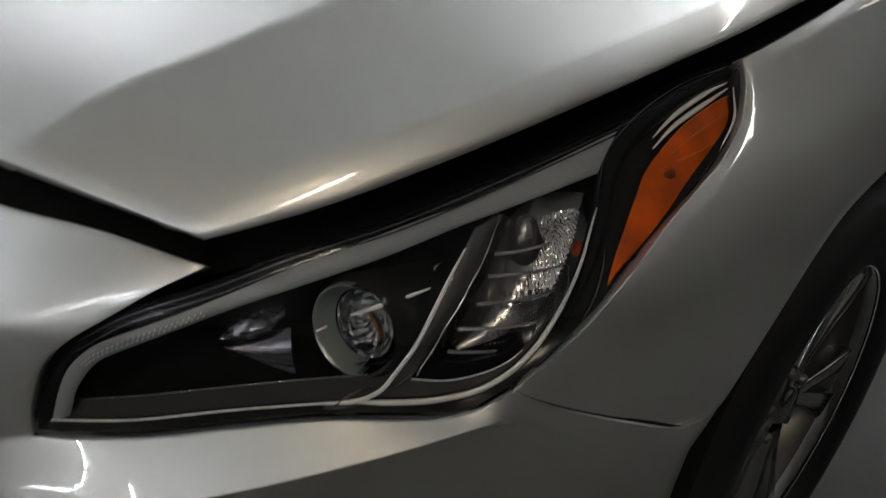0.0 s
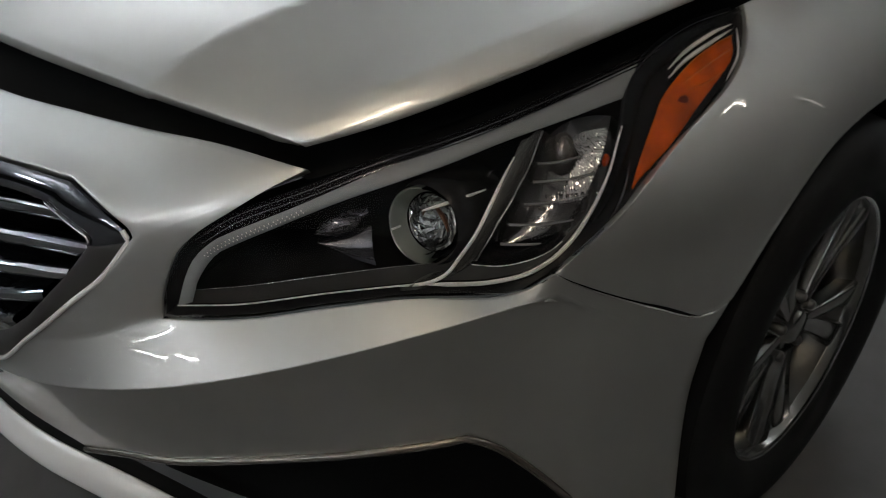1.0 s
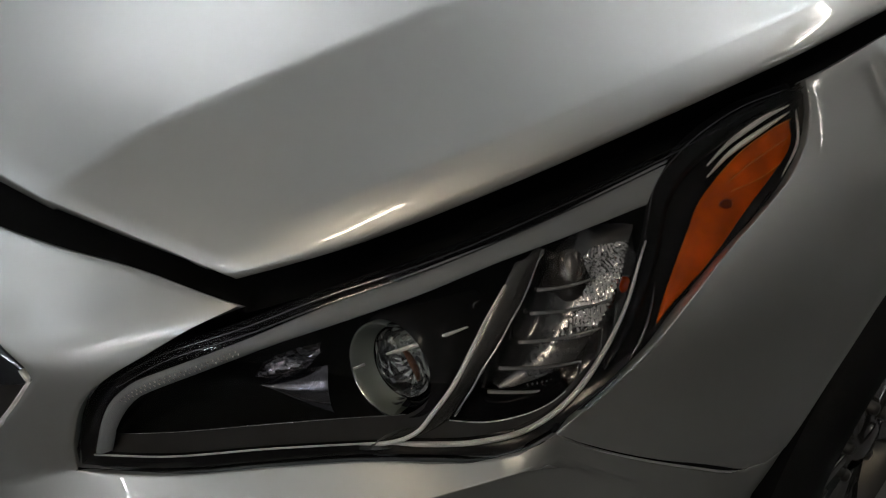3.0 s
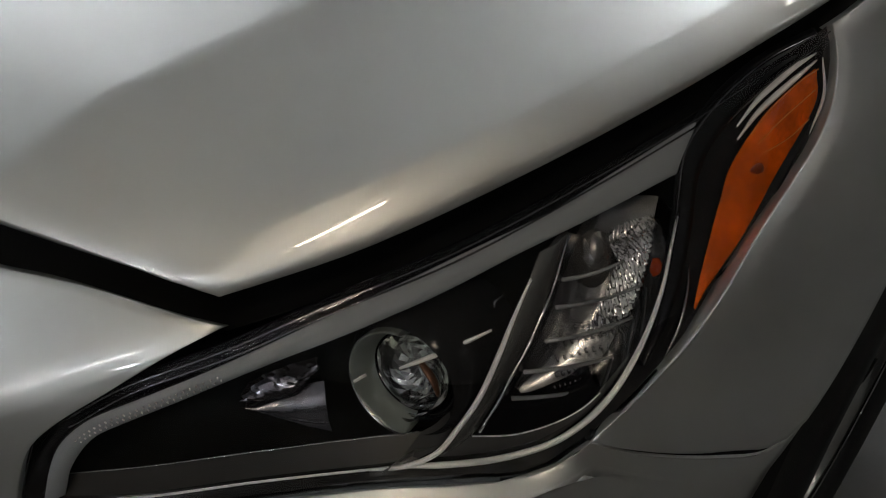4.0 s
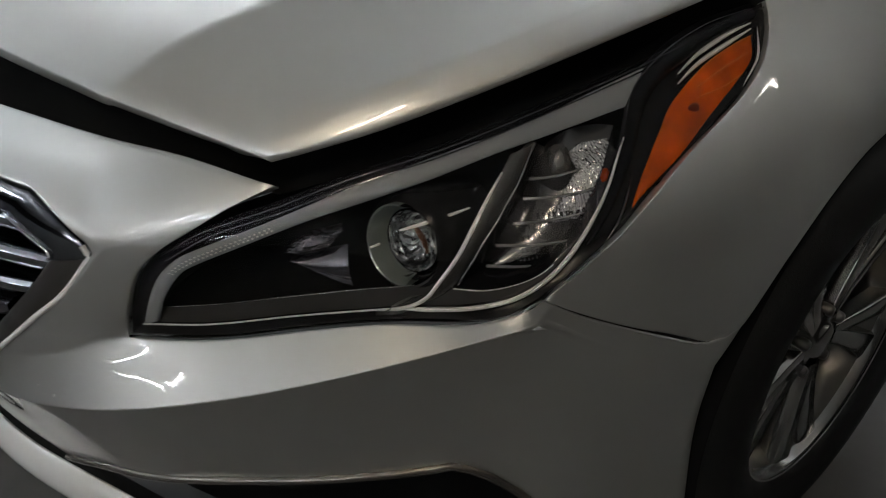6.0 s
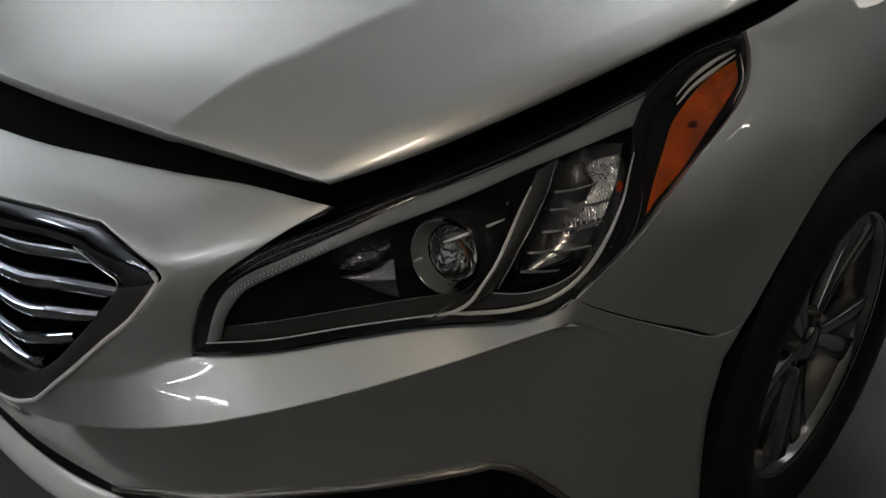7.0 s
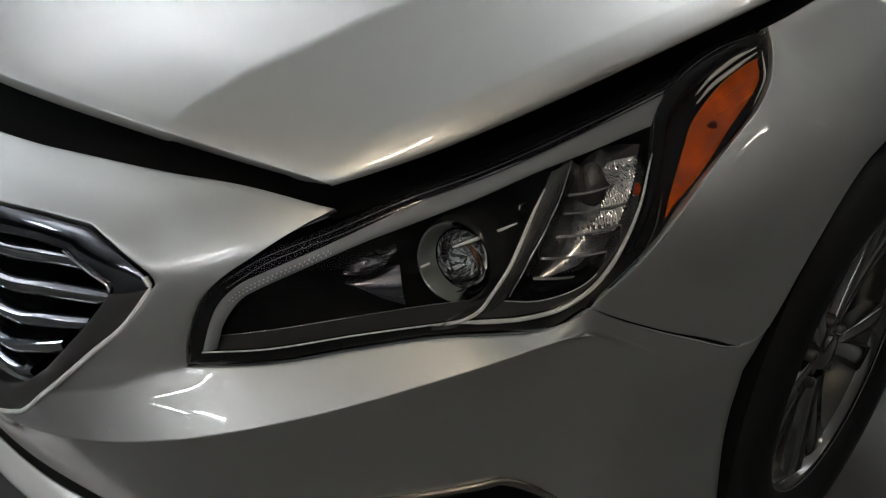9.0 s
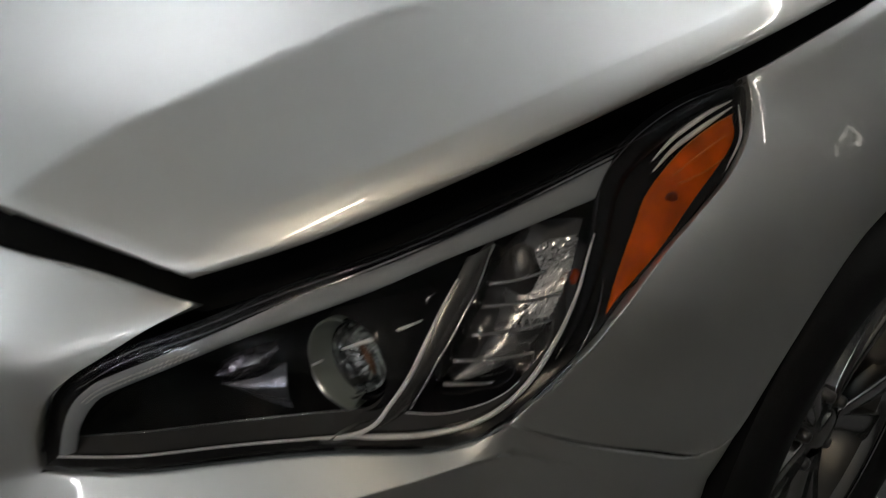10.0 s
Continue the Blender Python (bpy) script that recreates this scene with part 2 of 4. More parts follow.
def lathe_bm(profile, m, steps=48, arc=None):
    """A profile of (radius, along) turned round the x axis, laid by the pose m."""
    turns = np.linspace(0, 2 * math.pi, steps, endpoint=False) if arc is None else np.radians(np.linspace(*arc, steps))
    rows = [[m @ Vector((x, r * math.cos(w), r * math.sin(w))) for w in turns] for r, x in profile]
    bm = grid_bm(rows, closed=arc is None)
    bmesh.ops.recalc_face_normals(bm, faces=bm.faces[:])
    return bm


# ---- the skin of the car's front: y runs backwards, x to the car's left ----
BACK = 1.0
LEVELS = (0.15, 0.40, 0.60, 0.75, 0.90)
HALF_WIDTH = (0.929, 0.908, 0.890, 0.804, 0.755)
REACH = (0.946, 1.022, 1.044, 1.041, 0.890)
TURNS = (0, 0.35, 0.7, 1.05, 1.57)
HEIGHTS = (0.2, 0.45, 0.6, 0.7, 0.8, 0.9)
SWELL = (
    (-0.010, -0.009, -0.007, -0.005, 0.013),
    (-0.030, -0.006, -0.010, 0.016, 0.005),
    (-0.069, 0.003, -0.017, 0.040, 0.033),
    (-0.078, -0.040, -0.012, 0.064, 0.078),
    (-0.076, -0.065, 0.006, 0.019, 0.094),
    (-0.072, -0.035, 0.009, 0.038, 0.036),
)
CREASE = [(0.0, 0.36), (0.15, 0.405), (0.283, 0.450), (0.387, 0.485), (0.48, 0.509), (0.597, 0.533), (0.70, 0.5545), (0.80, 0.578), (0.90, 0.6035), (0.97, 0.6195), (1.037, 0.636)]
SHELF_TOP = [(0.27, 0.452), (0.41, 0.535), (0.484, 0.563), (0.554, 0.589), (0.66, 0.597), (0.767, 0.615), (0.863, 0.630), (0.934, 0.633), (0.993, 0.639), (1.041, 0.650)]


SOFT_Z = np.array([-0.05, -0.025, 0, 0.025, 0.05])
SOFT_T = np.array([-0.14, -0.07, 0, 0.07, 0.14])
SOFT_W = np.array([0.1, 0.22, 0.36, 0.22, 0.1])


def herm(knots, values, x):
    k, v = np.asarray(knots, float), np.asarray(values, float)
    m = np.gradient(v, k)
    x = np.clip(x, k[0], k[-1])
    i = np.clip(np.searchsorted(k, x, side="right") - 1, 0, len(k) - 2)
    h = k[i + 1] - k[i]
    t = (x - k[i]) / h
    return (2 * t**3 - 3 * t * t + 1) * v[i] + (t**3 - 2 * t * t + t) * h * m[i] + (-2 * t**3 + 3 * t * t) * v[i + 1] + (t**3 - t * t) * h * m[i + 1]


def smooth(k):
    k = min(1.0, max(0.0, k))
    return k * k * (3 - 2 * k)


def prow(th, z):
    """A soft fold across the nose beside the grille."""
    if not 0.58 < z < 0.79:
        return 0.0
    k = (z - 0.695) / (0.085 if z > 0.695 else 0.105)
    return 0.014 * (math.sqrt(1 + 0.006) - math.sqrt(k * k + 0.006)) * smooth((0.84 - th) / 0.25)


def ridge(th, z):
    """The shelf under the lamp: from the crease it leans back up to the lamp; under the crease the skin is undercut."""
    fade = smooth((th - 0.08) / 0.32) * smooth((1.06 - th) / 0.08)
    if fade == 0:
        return 0.0
    zc = float(herm(*zip(*CREASE), th))
    zt = max(zc + 0.004, float(herm(*zip(*SHELF_TOP), th)))
    near = th + SOFT_T * 1.3
    tall = 0.60 * float(np.maximum(0.004, herm(*zip(*SHELF_TOP), near) - herm(*zip(*CREASE), near)) @ SOFT_W)
    if z >= zc:
        u = (z - zc) / (zt - zc)
        return fade * tall * ((1 - u if u < 0.9 else 0.1 * math.exp(-(u - 0.9) / 0.1)) - 0.13 * math.exp(-max(0.0, u - 1) / 0.6))
    d = zc - z
    return fade * (0.87 * tall * math.exp(-d / 0.05) - 0.016 * (1 - math.exp(-d / 0.07)))


def skin(th, z, inside=0.0):
    """A point of the skin: th is the turn from straight ahead (0) to the flank (pi / 2), beyond which it runs straight back."""
    over = max(0.0, th - math.pi / 2)
    c = min(th, math.pi / 2)
    p = 2.367 + (2.238 - 2.367) * (z - 0.4) / 0.5
    zs, ts = z + SOFT_Z, c + SOFT_T
    ts = np.where(ts < 0, -ts, np.where(ts > 1.57, 3.14 - ts, ts))
    rows = np.array([herm(TURNS, row, ts) for row in SWELL]) @ SOFT_W
    s = 1 + float(herm(HEIGHTS, rows, zs) @ SOFT_W) + (ridge(th, z) + prow(th, z) - inside) / 0.95
    x = s * float(herm(LEVELS, HALF_WIDTH, zs) @ SOFT_W) * abs(math.sin(c)) ** (2 / p)
    y = BACK - s * float(herm(LEVELS, REACH, zs) @ SOFT_W) * max(0.0, math.cos(c)) ** (2 / p) + over
    return Vector((x, y, z))


def sheet(a, b, across, inside_a=0.0, inside_b=0.0, bow=0.0):
    """A piece of skin between two rails of (th, z)."""
    rows = []
    for k in np.linspace(0, 1, across + 1):
        ins = inside_a + (inside_b - inside_a) * k - bow * 4 * k * (1 - k)
        rows.append([skin(*(pa + (pb - pa) * k), ins) for pa, pb in zip(a, b)])
    return grid_bm(rows)


def even(p, times):
    """Points of a rail with the small wobbles taken out, its ends kept."""
    for _ in range(times):
        p[1:-1] += 0.5 * ((p[:-2] + p[2:]) / 2 - p[1:-1])
    return p


def taut_grid(a, b, steps, first, last, until, bulge):
    """A piece of skin between two rails of (th, z) that runs nearly straight across, like pressed sheet metal, up to one column, and on the skin past it."""
    g = np.array([[skin(*(pa + (pb - pa) * k)) for pa, pb in zip(a, b)] for k in steps])
    if first is not None:
        g[0] = first
    if last is not None:
        g[-1] = last
    out = np.array([skin(*p, -0.1) - skin(*p) for p in (a if first is not None else b)]) / 0.1
    for i, k in enumerate(steps):
        for n in range(g.shape[1]):
            w = smooth((until - n) / 10)
            g[i, n] = (1 - w) * g[i, n] + w * (g[0, n] + (g[-1, n] - g[0, n]) * k + 4 * bulge(n) * k * (1 - k) * out[n])
    return [[Vector(q) for q in row] for row in g]


def on_skin(points, n, inside=0.0):
    return np.array([skin(*p, inside) for p in spline(points, n)])


OUT = (3.0, -2.0, 1.5)
BUMPER_TOP = [(0.0, 0.782), (0.12, 0.781), (0.227, 0.780), (0.348, 0.779), (0.467, 0.780), (0.582, 0.778), (0.69, 0.772), (0.791, 0.751)]
LAMP_INNER = [(0.791, 0.751), (0.748, 0.735), (0.698, 0.713), (0.647, 0.690), (0.604, 0.662), (0.570, 0.622), (0.554, 0.589)]
LAMP_BOTTOM = [(0.554, 0.589), (0.66, 0.595), (0.767, 0.613), (0.863, 0.628), (0.934, 0.631), (0.993, 0.633), (1.041, 0.650)]
LAMP_SIDE = [(1.041, 0.650), (1.09, 0.675), (1.142, 0.700), (1.188, 0.722), (1.233, 0.744), (1.275, 0.763), (1.313, 0.783), (1.337, 0.808), (1.343, 0.838), (1.336, 0.855)]
LAMP_TOP = [(0.604, 0.662), (0.640, 0.686), (0.702, 0.712), (0.789, 0.736), (0.874, 0.760), (0.974, 0.779), (1.079, 0.801), (1.18, 0.823), (1.251, 0.840), (1.336, 0.855)]
SEAM = [(1.041, 0.650), (1.063, 0.634), (1.105, 0.610), (1.16, 0.580), (1.19, 0.562), (1.217, 0.548)]
SEAM_END = [(1.217, 0.548), (1.238, 0.546), (1.262, 0.556)]
GRILLE_TOP = [(0.0, 0.722), (0.15, 0.722), (0.278, 0.723), (0.392, 0.726), (0.479, 0.724)]
GRILLE_CORNER = [(0.479, 0.724), (0.52, 0.706), (0.552, 0.688), (0.556, 0.677)]
GRILLE_SIDE = [(0.556, 0.677), (0.499, 0.634), (0.437, 0.596), (0.336, 0.525)]
GRILLE_FOOT = [(0.336, 0.525), (0.265, 0.472), (0.222, 0.448), (0.127, 0.415), (0.0, 0.405)]
FOG_TOP = [(0.28, 0.300), (0.376, 0.332), (0.477, 0.353), (0.583, 0.378), (0.66, 0.391), (0.749, 0.402), (0.819, 0.411), (0.887, 0.419), (0.912, 0.424)]
FOG_END = [(0.912, 0.424), (0.945, 0.409), (0.978, 0.379), (1.04, 0.31), (1.08, 0.24), (1.12, 0.2)]

# ---- the garage ----
def structure(name, bm, mat, label, category):
    return tagged(part(name, bm, mat, None, smooth=False), label, category, kind="structure")


X0, X1, Y0, Y1, TOP = -9.0, 9.0, -18.0, 10.0, 3.3
structure("floor", box_bm(X0, Y0, -0.15, X1, Y1, 0), CONCRETE, "dull brown-grey concrete garage floor", "floor")
structure("wall_north", box_bm(X0, Y1, -0.15, X1, Y1 + 0.15, TOP + 0.15), WALL_PAINT, "plain dim painted garage wall", "wall")
structure("wall_south", box_bm(X0, Y0 - 0.15, -0.15, X1, Y0, TOP + 0.15), DIM_WALL, "plain dark painted garage wall", "wall")
structure("wall_east", box_bm(X1, Y0 - 0.15, -0.15, X1 + 0.15, Y1 + 0.15, TOP + 0.15), WALL_PAINT, "plain dim painted garage wall", "wall")
structure("wall_west", box_bm(X0 - 0.15, Y0 - 0.15, -0.15, X0, Y1 + 0.15, TOP + 0.15), WALL_PAINT, "plain dim painted garage wall", "wall")
structure("ceiling", box_bm(X0, Y0, TOP, X1, Y1, TOP + 0.15), CEILING_PAINT, "plain pale garage ceiling", "ceiling")


def ceiling_light(x, y, glow, up_glow, label):
    """A hanging lamp that shines down, and up by an added diffuser that brightens the ceiling."""
    root = new("ceiling_light")
    part("housing", box_bm(-0.16, -0.62, -0.02, 0.16, 0.62, 0.02, 0.006), HOUSING_WHITE, root)
    part("diffuser", box_bm(-0.145, -0.60, -0.034, 0.145, 0.60, -0.019, 0.004), glow, root, "glowing lower diffuser")
    part("diffuser", box_bm(-0.145, -0.60, 0.019, 0.145, 0.60, 0.034, 0.004), up_glow, root, "added glowing upper diffuser to brighten the ceiling")
    for dy in (-0.5, 0.5):
        part("hanger", box_bm(-0.004, dy - 0.004, 0.03, 0.004, dy + 0.004, TOP - LAMP_HEIGHT), STEEL, root)
    root.location = (x, y, LAMP_HEIGHT)
    return tagged(root, label, "ceiling light", "garage ceiling lights")


def tube_light(x, y, turn, length, glow, label):
    """A bare tube under a slim batten."""
    root = new("tube_light")
    part("batten", box_bm(-0.07, -length / 2 - 0.03, 0.026, 0.07, length / 2 + 0.03, 0.075, 0.006), HOUSING_WHITE, root)
    part("tube", tube_bm([(0, k, 0) for k in np.linspace(-length / 2, length / 2, 4)], 0.019 if glow is DIM_GLOW else 0.011, 12), glow, root, "glowing tube")
    for side in (-1, 1):
        part("holder", box_bm(-0.02, side * length / 2 - 0.012, -0.02, 0.02, side * length / 2 + 0.012, 0.035, 0.004), HOUSING_WHITE, root)
        part("hanger", box_bm(-0.004, side * length * 0.4 - 0.004, 0.075, 0.004, side * length * 0.4 + 0.004, TOP - LAMP_HEIGHT), STEEL, root)
    root.matrix_basis = pose(x, y, LAMP_HEIGHT, 0, 0, turn)
    return tagged(root, label, "tube light", "garage tube lights")


ceiling_light(-3.2, 1.4, PANEL_GLOW, LOW_UP_GLOW, "cool white lamp out of view under the ceiling, lit")
for x, y in ((-4.6, -2.3), (-4.6, 5.5)):
    ceiling_light(x, y, BRIGHT_GLOW, UP_GLOW, "bright cool white lamp out of view under the ceiling, lit")
# Added fill lamps: they brighten the ceiling that the bumper mirrors.
for x, y in ((-2.2, -4.6), (2.9, -6.6)):
    ceiling_light(x, y, COOL_GLOW, UP_GLOW, "cool white lamp out of view under the ceiling, lit")
# Added fill for the hood, set back beyond what its coat mirrors.
ceiling_light(0.40, 2.95, PANEL_GLOW, LOW_UP_GLOW, "cool white lamp out of view under the ceiling, lit")
# Added fill lamp that brightens the upper fender.
ceiling_light(3.7, 8.0, WARM_PANEL_GLOW, LOW_UP_GLOW, "added warm white lamp out of view under the ceiling, lit")
TUBES = [(1.49, -0.75, 6.7, 1.0, DIM_GLOW), (1.77, -2.30, 0, 0.6, FAINT_GLOW), (0.33, 2.10, -45, 0.3, FAINT_GLOW), (1.5, 2.15, -81, 1.0, FAINT_GLOW), (3.75, 3.4, -36, 2.0, FAINT_GLOW), (6.2, 7.6, -34, 2.6, PALE_GLOW)]
for row_x, first in ((0.80, 1.5), (1.44, 2.5)):
    TUBES += [(row_x - 0.38 * k, -4.55 - 2.75 * k - (0 if k else (2.5 - first) / 2), -7.8, 2.5 if k else first, TUBE_GLOW) for k in range(5)]
for x, y, turn, length, glow in TUBES:
    tube_light(x, y, turn, length, glow, "warm white bare tube light hanging under the ceiling, lit")

# ---- the car ----
car = tagged(new("car"), "champagne silver sedan front with its hood ajar, parked on concrete", "car")

# bumper
nose_rows = []
for k in np.linspace(0, 1, 15):
    row = []
    for pa, pb in zip(chain((BUMPER_TOP, 48), (LAMP_INNER, 40)), chain((GRILLE_TOP, 32), (GRILLE_CORNER, 16), (GRILLE_SIDE, 40))):
        th, z = pa + (pb - pa) * k
        rise = z - 0.691 - 0.23 * max(0.0, th - 0.572)
        swell = 0.017 * (1 - smooth(rise / 0.065 if rise > 0 else -rise / 0.11))
        row.append(skin(th, z) + Vector((0.77, -0.33, 0.55)) * swell)
    nose_rows.append(row)
nose = grid_bm(nose_rows)
middle_a = chain((GRILLE_FOOT[::-1], 16), ([(0.336, 0.525), (0.554, 0.589)], 14), (LAMP_BOTTOM, 24), (SEAM, 10), (SEAM_END, 2))
turns = np.r_[np.linspace(0, 0.283, 13), np.linspace(0.283, 1.037, 43)[1:]]
crease_rail = np.vstack([np.stack([turns, herm(*zip(*CREASE), turns)], 1), spline([(1.037, 0.636), (1.06, 0.612), (1.10, 0.585), (1.17, 0.540), (1.236, 0.505)], 12)[1:]])
foot = chain(([(0.0, 0.325), (0.12, 0.322), (0.22, 0.314), (0.28, 0.300)], 12), (FOG_TOP, 36), (FOG_END, 12), ([(1.12, 0.2), (1.18, 0.19), (1.225, 0.19)], 6))
fold = np.array([skin(*p) for p in crease_rail])
for n in range(len(fold)):
    fold[n] += 0.013 * smooth((n - 30) / 12) * smooth((58 - n) / 8) * np.array((0.62, -0.45, 0.63))
rest = fold[54:].copy()
fold = even(fold, 12)
for n in range(54, len(fold)):
    fold[n] += smooth((n - 54) / 4) * (rest[n - 54] - fold[n])
shelf = taut_grid(middle_a, crease_rail, np.r_[np.linspace(0, 0.93, 14), 0.975, 1], None, fold, 58, lambda n: 0.0002 - 0.0020 * smooth((38 - n) / 10))
apron = taut_grid(crease_rail, foot, np.r_[0, 0.012, np.linspace(0.04, 1, 20)], shelf[-1], None, 58, lambda n: -0.004)
bm = merge(nose, grid_bm(shelf), grid_bm(apron))
bumper = part("front_bumper", lipped(facing(mirrored(bm), OUT), 0.014, 0.0015, 0.0026), PAINT, car, "silver painted front bumper")

# fender
arch = chain(([(1.262, 0.556), (1.29, 0.592), (1.324, 0.623), (1.383, 0.660), (1.449, 0.689), (1.515, 0.703), (1.571, 0.708)], 20), ([(1.571, 0.708), (1.67, 0.692), (1.79, 0.625), (1.87, 0.53), (1.90, 0.44)], 18))
rail_b = np.vstack([chain((SEAM, 10), (SEAM_END, 2)), arch[1:]])
rail_a = chain((LAMP_SIDE, 30), ([(1.336, 0.855), (1.395, 0.865), (1.426, 0.870), (1.512, 0.880), (1.571, 0.886), (1.75, 0.900), (2.0, 0.915)], 20))
strips = np.r_[0, 0.012, 0.025, 0.04, 0.06, 0.08, 0.1, np.linspace(0.14, 1, 14)]
wing_panel = np.array([[skin(*(pa + (pb - pa) * k)) for pa, pb in zip(rail_a, rail_b)] for k in strips])
powers = [(a, b) for a in range(6) for b in range(6 - a)]
base = np.stack([(wing_panel[..., 1] - 0.7) ** a * ((wing_panel[..., 2] - 0.7) * 3) ** b for a, b in powers], -1)
best = np.linalg.lstsq(base.reshape(-1, len(powers)), wing_panel[..., 0].ravel(), rcond=None)[0]
pressed = base @ best
keep = np.exp(-strips / 0.35)[:, None]
down = strips[:, None]
wing_panel[..., 0] = pressed + keep * (wing_panel[0, :, 0] - pressed[0])[None] - 0.004 * np.clip(1 - down / 0.1, 0, 1) ** 2 * np.clip((np.arange(len(rail_a)) - 8) / 10, 0, 1)[None]
for n in range(len(rail_a)):
    wing_panel[:, n] += 0.019 * smooth((n - 5) / 9) * smooth((38 - n) / 20) * np.clip(1 - down / 0.6, 0, 1) * np.array((0.38, -0.81, 0.43))
part("fender", lipped(facing(weld(grid_bm([[Vector(q) for q in row] for row in wing_panel])), OUT), 0.02, 0.0015, 0.0026), PAINT, car, "silver painted front fender")

part("seam_gasket", tube_bm(on_skin(SEAM + SEAM_END[1:], 24, 0.0065), 0.0048, 8), DEEP_BLACK, car, "black joint behind the bumper seam")

# hood
EDGE = [(0.613, 0.228, 0.7825), (0.668, 0.303, 0.808), (0.715, 0.404, 0.836), (0.752, 0.508, 0.862), (0.775, 0.611, 0.880), (0.790, 0.714, 0.893), (0.806, 0.90, 0.915), (0.82, 1.30, 0.95)]
FLANK = [(0.572, 0.206, 0.7940), (0.637, 0.298, 0.8300), (0.684, 0.398, 0.858), (0.722, 0.503, 0.884), (0.747, 0.608, 0.902), (0.763, 0.712, 0.915), (0.78, 0.90, 0.937), (0.795, 1.30, 0.972)]
BROW = [(0.457, 0.150, 0.820), (0.478, 0.235, 0.859), (0.505, 0.310, 0.882), (0.535, 0.400, 0.907), (0.563, 0.490, 0.929), (0.595, 0.610, 0.950), (0.635, 0.750, 0.969), (0.67, 0.90, 0.987), (0.73, 1.30, 1.03)]
DECK = [(0.25, 0.112, 0.8305), (0.245, 0.20, 0.862), (0.25, 0.29, 0.889), (0.265, 0.41, 0.920), (0.285, 0.54, 0.949), (0.30, 0.69, 0.976), (0.33, 0.93, 1.012), (0.36, 1.33, 1.05)]
CENTRE = [(0.0, 0.096, 0.831), (0.0, 0.19, 0.870), (0.0, 0.285, 0.898), (0.0, 0.41, 0.930), (0.0, 0.54, 0.959), (0.0, 0.69, 0.987), (0.0, 0.94, 1.022), (0.0, 1.35, 1.06)]
rails = [spline(r, 56) for r in (EDGE, FLANK, BROW, DECK, CENTRE)]
columns = []
for i in range(57):
    e, f, k, d, c = (r[i] for r in rails)
    up = np.cross(k - e, rails[0][min(i + 1, 56)] - rails[0][max(i - 1, 0)])
    up *= -np.sign(up[2]) * -1 / np.linalg.norm(up)
    roll = e + 0.16 * (f - e) + 0.0021 * up
    face = e + 0.55 * (f - e) + 0.0024 * up
    dip = 0.55 * f + 0.45 * k - 0.0022 * min(1.0, i / 6) * up
    columns.append(chain(([e, roll, face, f], 14), ([f, dip, k], 24), ([k, d, c], 44)))
bm = facing(mirrored(grid_bm(columns)), (0, 0, 5))
hood = part("hood", lipped(bm, 0.016, 0.002), PAINT, car, "silver painted hood, unlatched and slightly raised")

# dark things under the hood's edge
upper = chain((BUMPER_TOP, 24), ([(0.791, 0.751), (0.874, 0.768), (0.974, 0.786), (1.079, 0.808), (1.18, 0.830), (1.251, 0.846), (1.336, 0.862), (1.512, 0.884), (1.75, 0.90)], 36))
bm = sheet(upper - (0, 0.012), upper + (0, 0.026), 8, 0.012, 0.16)
part("hood_seal_panel", facing(mirrored(bm), (0, -2, 3)), DEEP_BLACK, car, "black panel in the gap under the hood")


for x, y, z, r in ((0.413, 0.0275, 0.507, 0.0012), (0.423, 0.0283, 0.503, 0.0008), (0.417, 0.0277, 0.511, 0.0007), (0.443, 0.0338, 0.510, 0.0010)):
    flake = bmesh.new()
    bmesh.ops.create_icosphere(flake, subdivisions=1, radius=r * 1.6, matrix=Matrix.Translation((x, y, z)) @ Matrix.Diagonal((1, 0.5, 1.3, 1)))
    part("scuff", flake, SCUFF, bumper, "tiny pale stone chip in the paint")

# ---- headlight ----
lamp = new("headlight")
lamp.parent = car
tagged(lamp, "clear-lensed headlight with smoked black inside and amber marker")
lower = chain((LAMP_BOTTOM, 30), (LAMP_SIDE, 30))
higher = chain(([(0.554, 0.589), (0.570, 0.622), (0.604, 0.662)], 10), (LAMP_TOP, 50))
part("lens", lipped(facing(weld(sheet(higher, lower, 14, 0.002, 0.002, 0.004)), OUT), 0.006), LENS_CLEAR, lamp, "clear plastic lens").visible_shadow = False
part("housing", facing(weld(sheet(higher, lower, 10, 0.03, 0.03, -0.07)), OUT), DEEP_BLACK, lamp, "black lamp housing")
BAR_TOP = [(0.573, 0.601), (0.597, 0.633), (0.622, 0.657), (0.656, 0.677), (0.692, 0.690), (0.77, 0.714), (0.867, 0.745), (0.925, 0.759), (0.983, 0.771), (1.05, 0.783), (1.13, 0.802), (1.185, 0.815)]
BAR_LOW = [(0.591, 0.604), (0.610, 0.630), (0.641, 0.656), (0.672, 0.671), (0.766, 0.702), (0.835, 0.723), (0.90, 0.739), (0.957, 0.751), (1.02, 0.764), (1.09, 0.775), (1.15, 0.784), (1.173, 0.787)]
INNER_LOW = [(0.573, 0.601), (0.66, 0.607), (0.767, 0.624), (0.850, 0.636), (0.888, 0.641)]
SWEEP = [(0.888, 0.641), (0.932, 0.641), (0.966, 0.642), (1.007, 0.648), (1.041, 0.6605), (1.0705, 0.677), (1.097, 0.696), (1.121, 0.7155), (1.139, 0.733), (1.152, 0.750), (1.162, 0.764)]
BLADE = [(0.864, 0.638), (0.890, 0.641), (0.908, 0.646), (0.926, 0.655), (0.943, 0.669), (0.971, 0.692), (0.996, 0.717), (1.010, 0.732), (1.030, 0.752), (1.040, 0.764)]
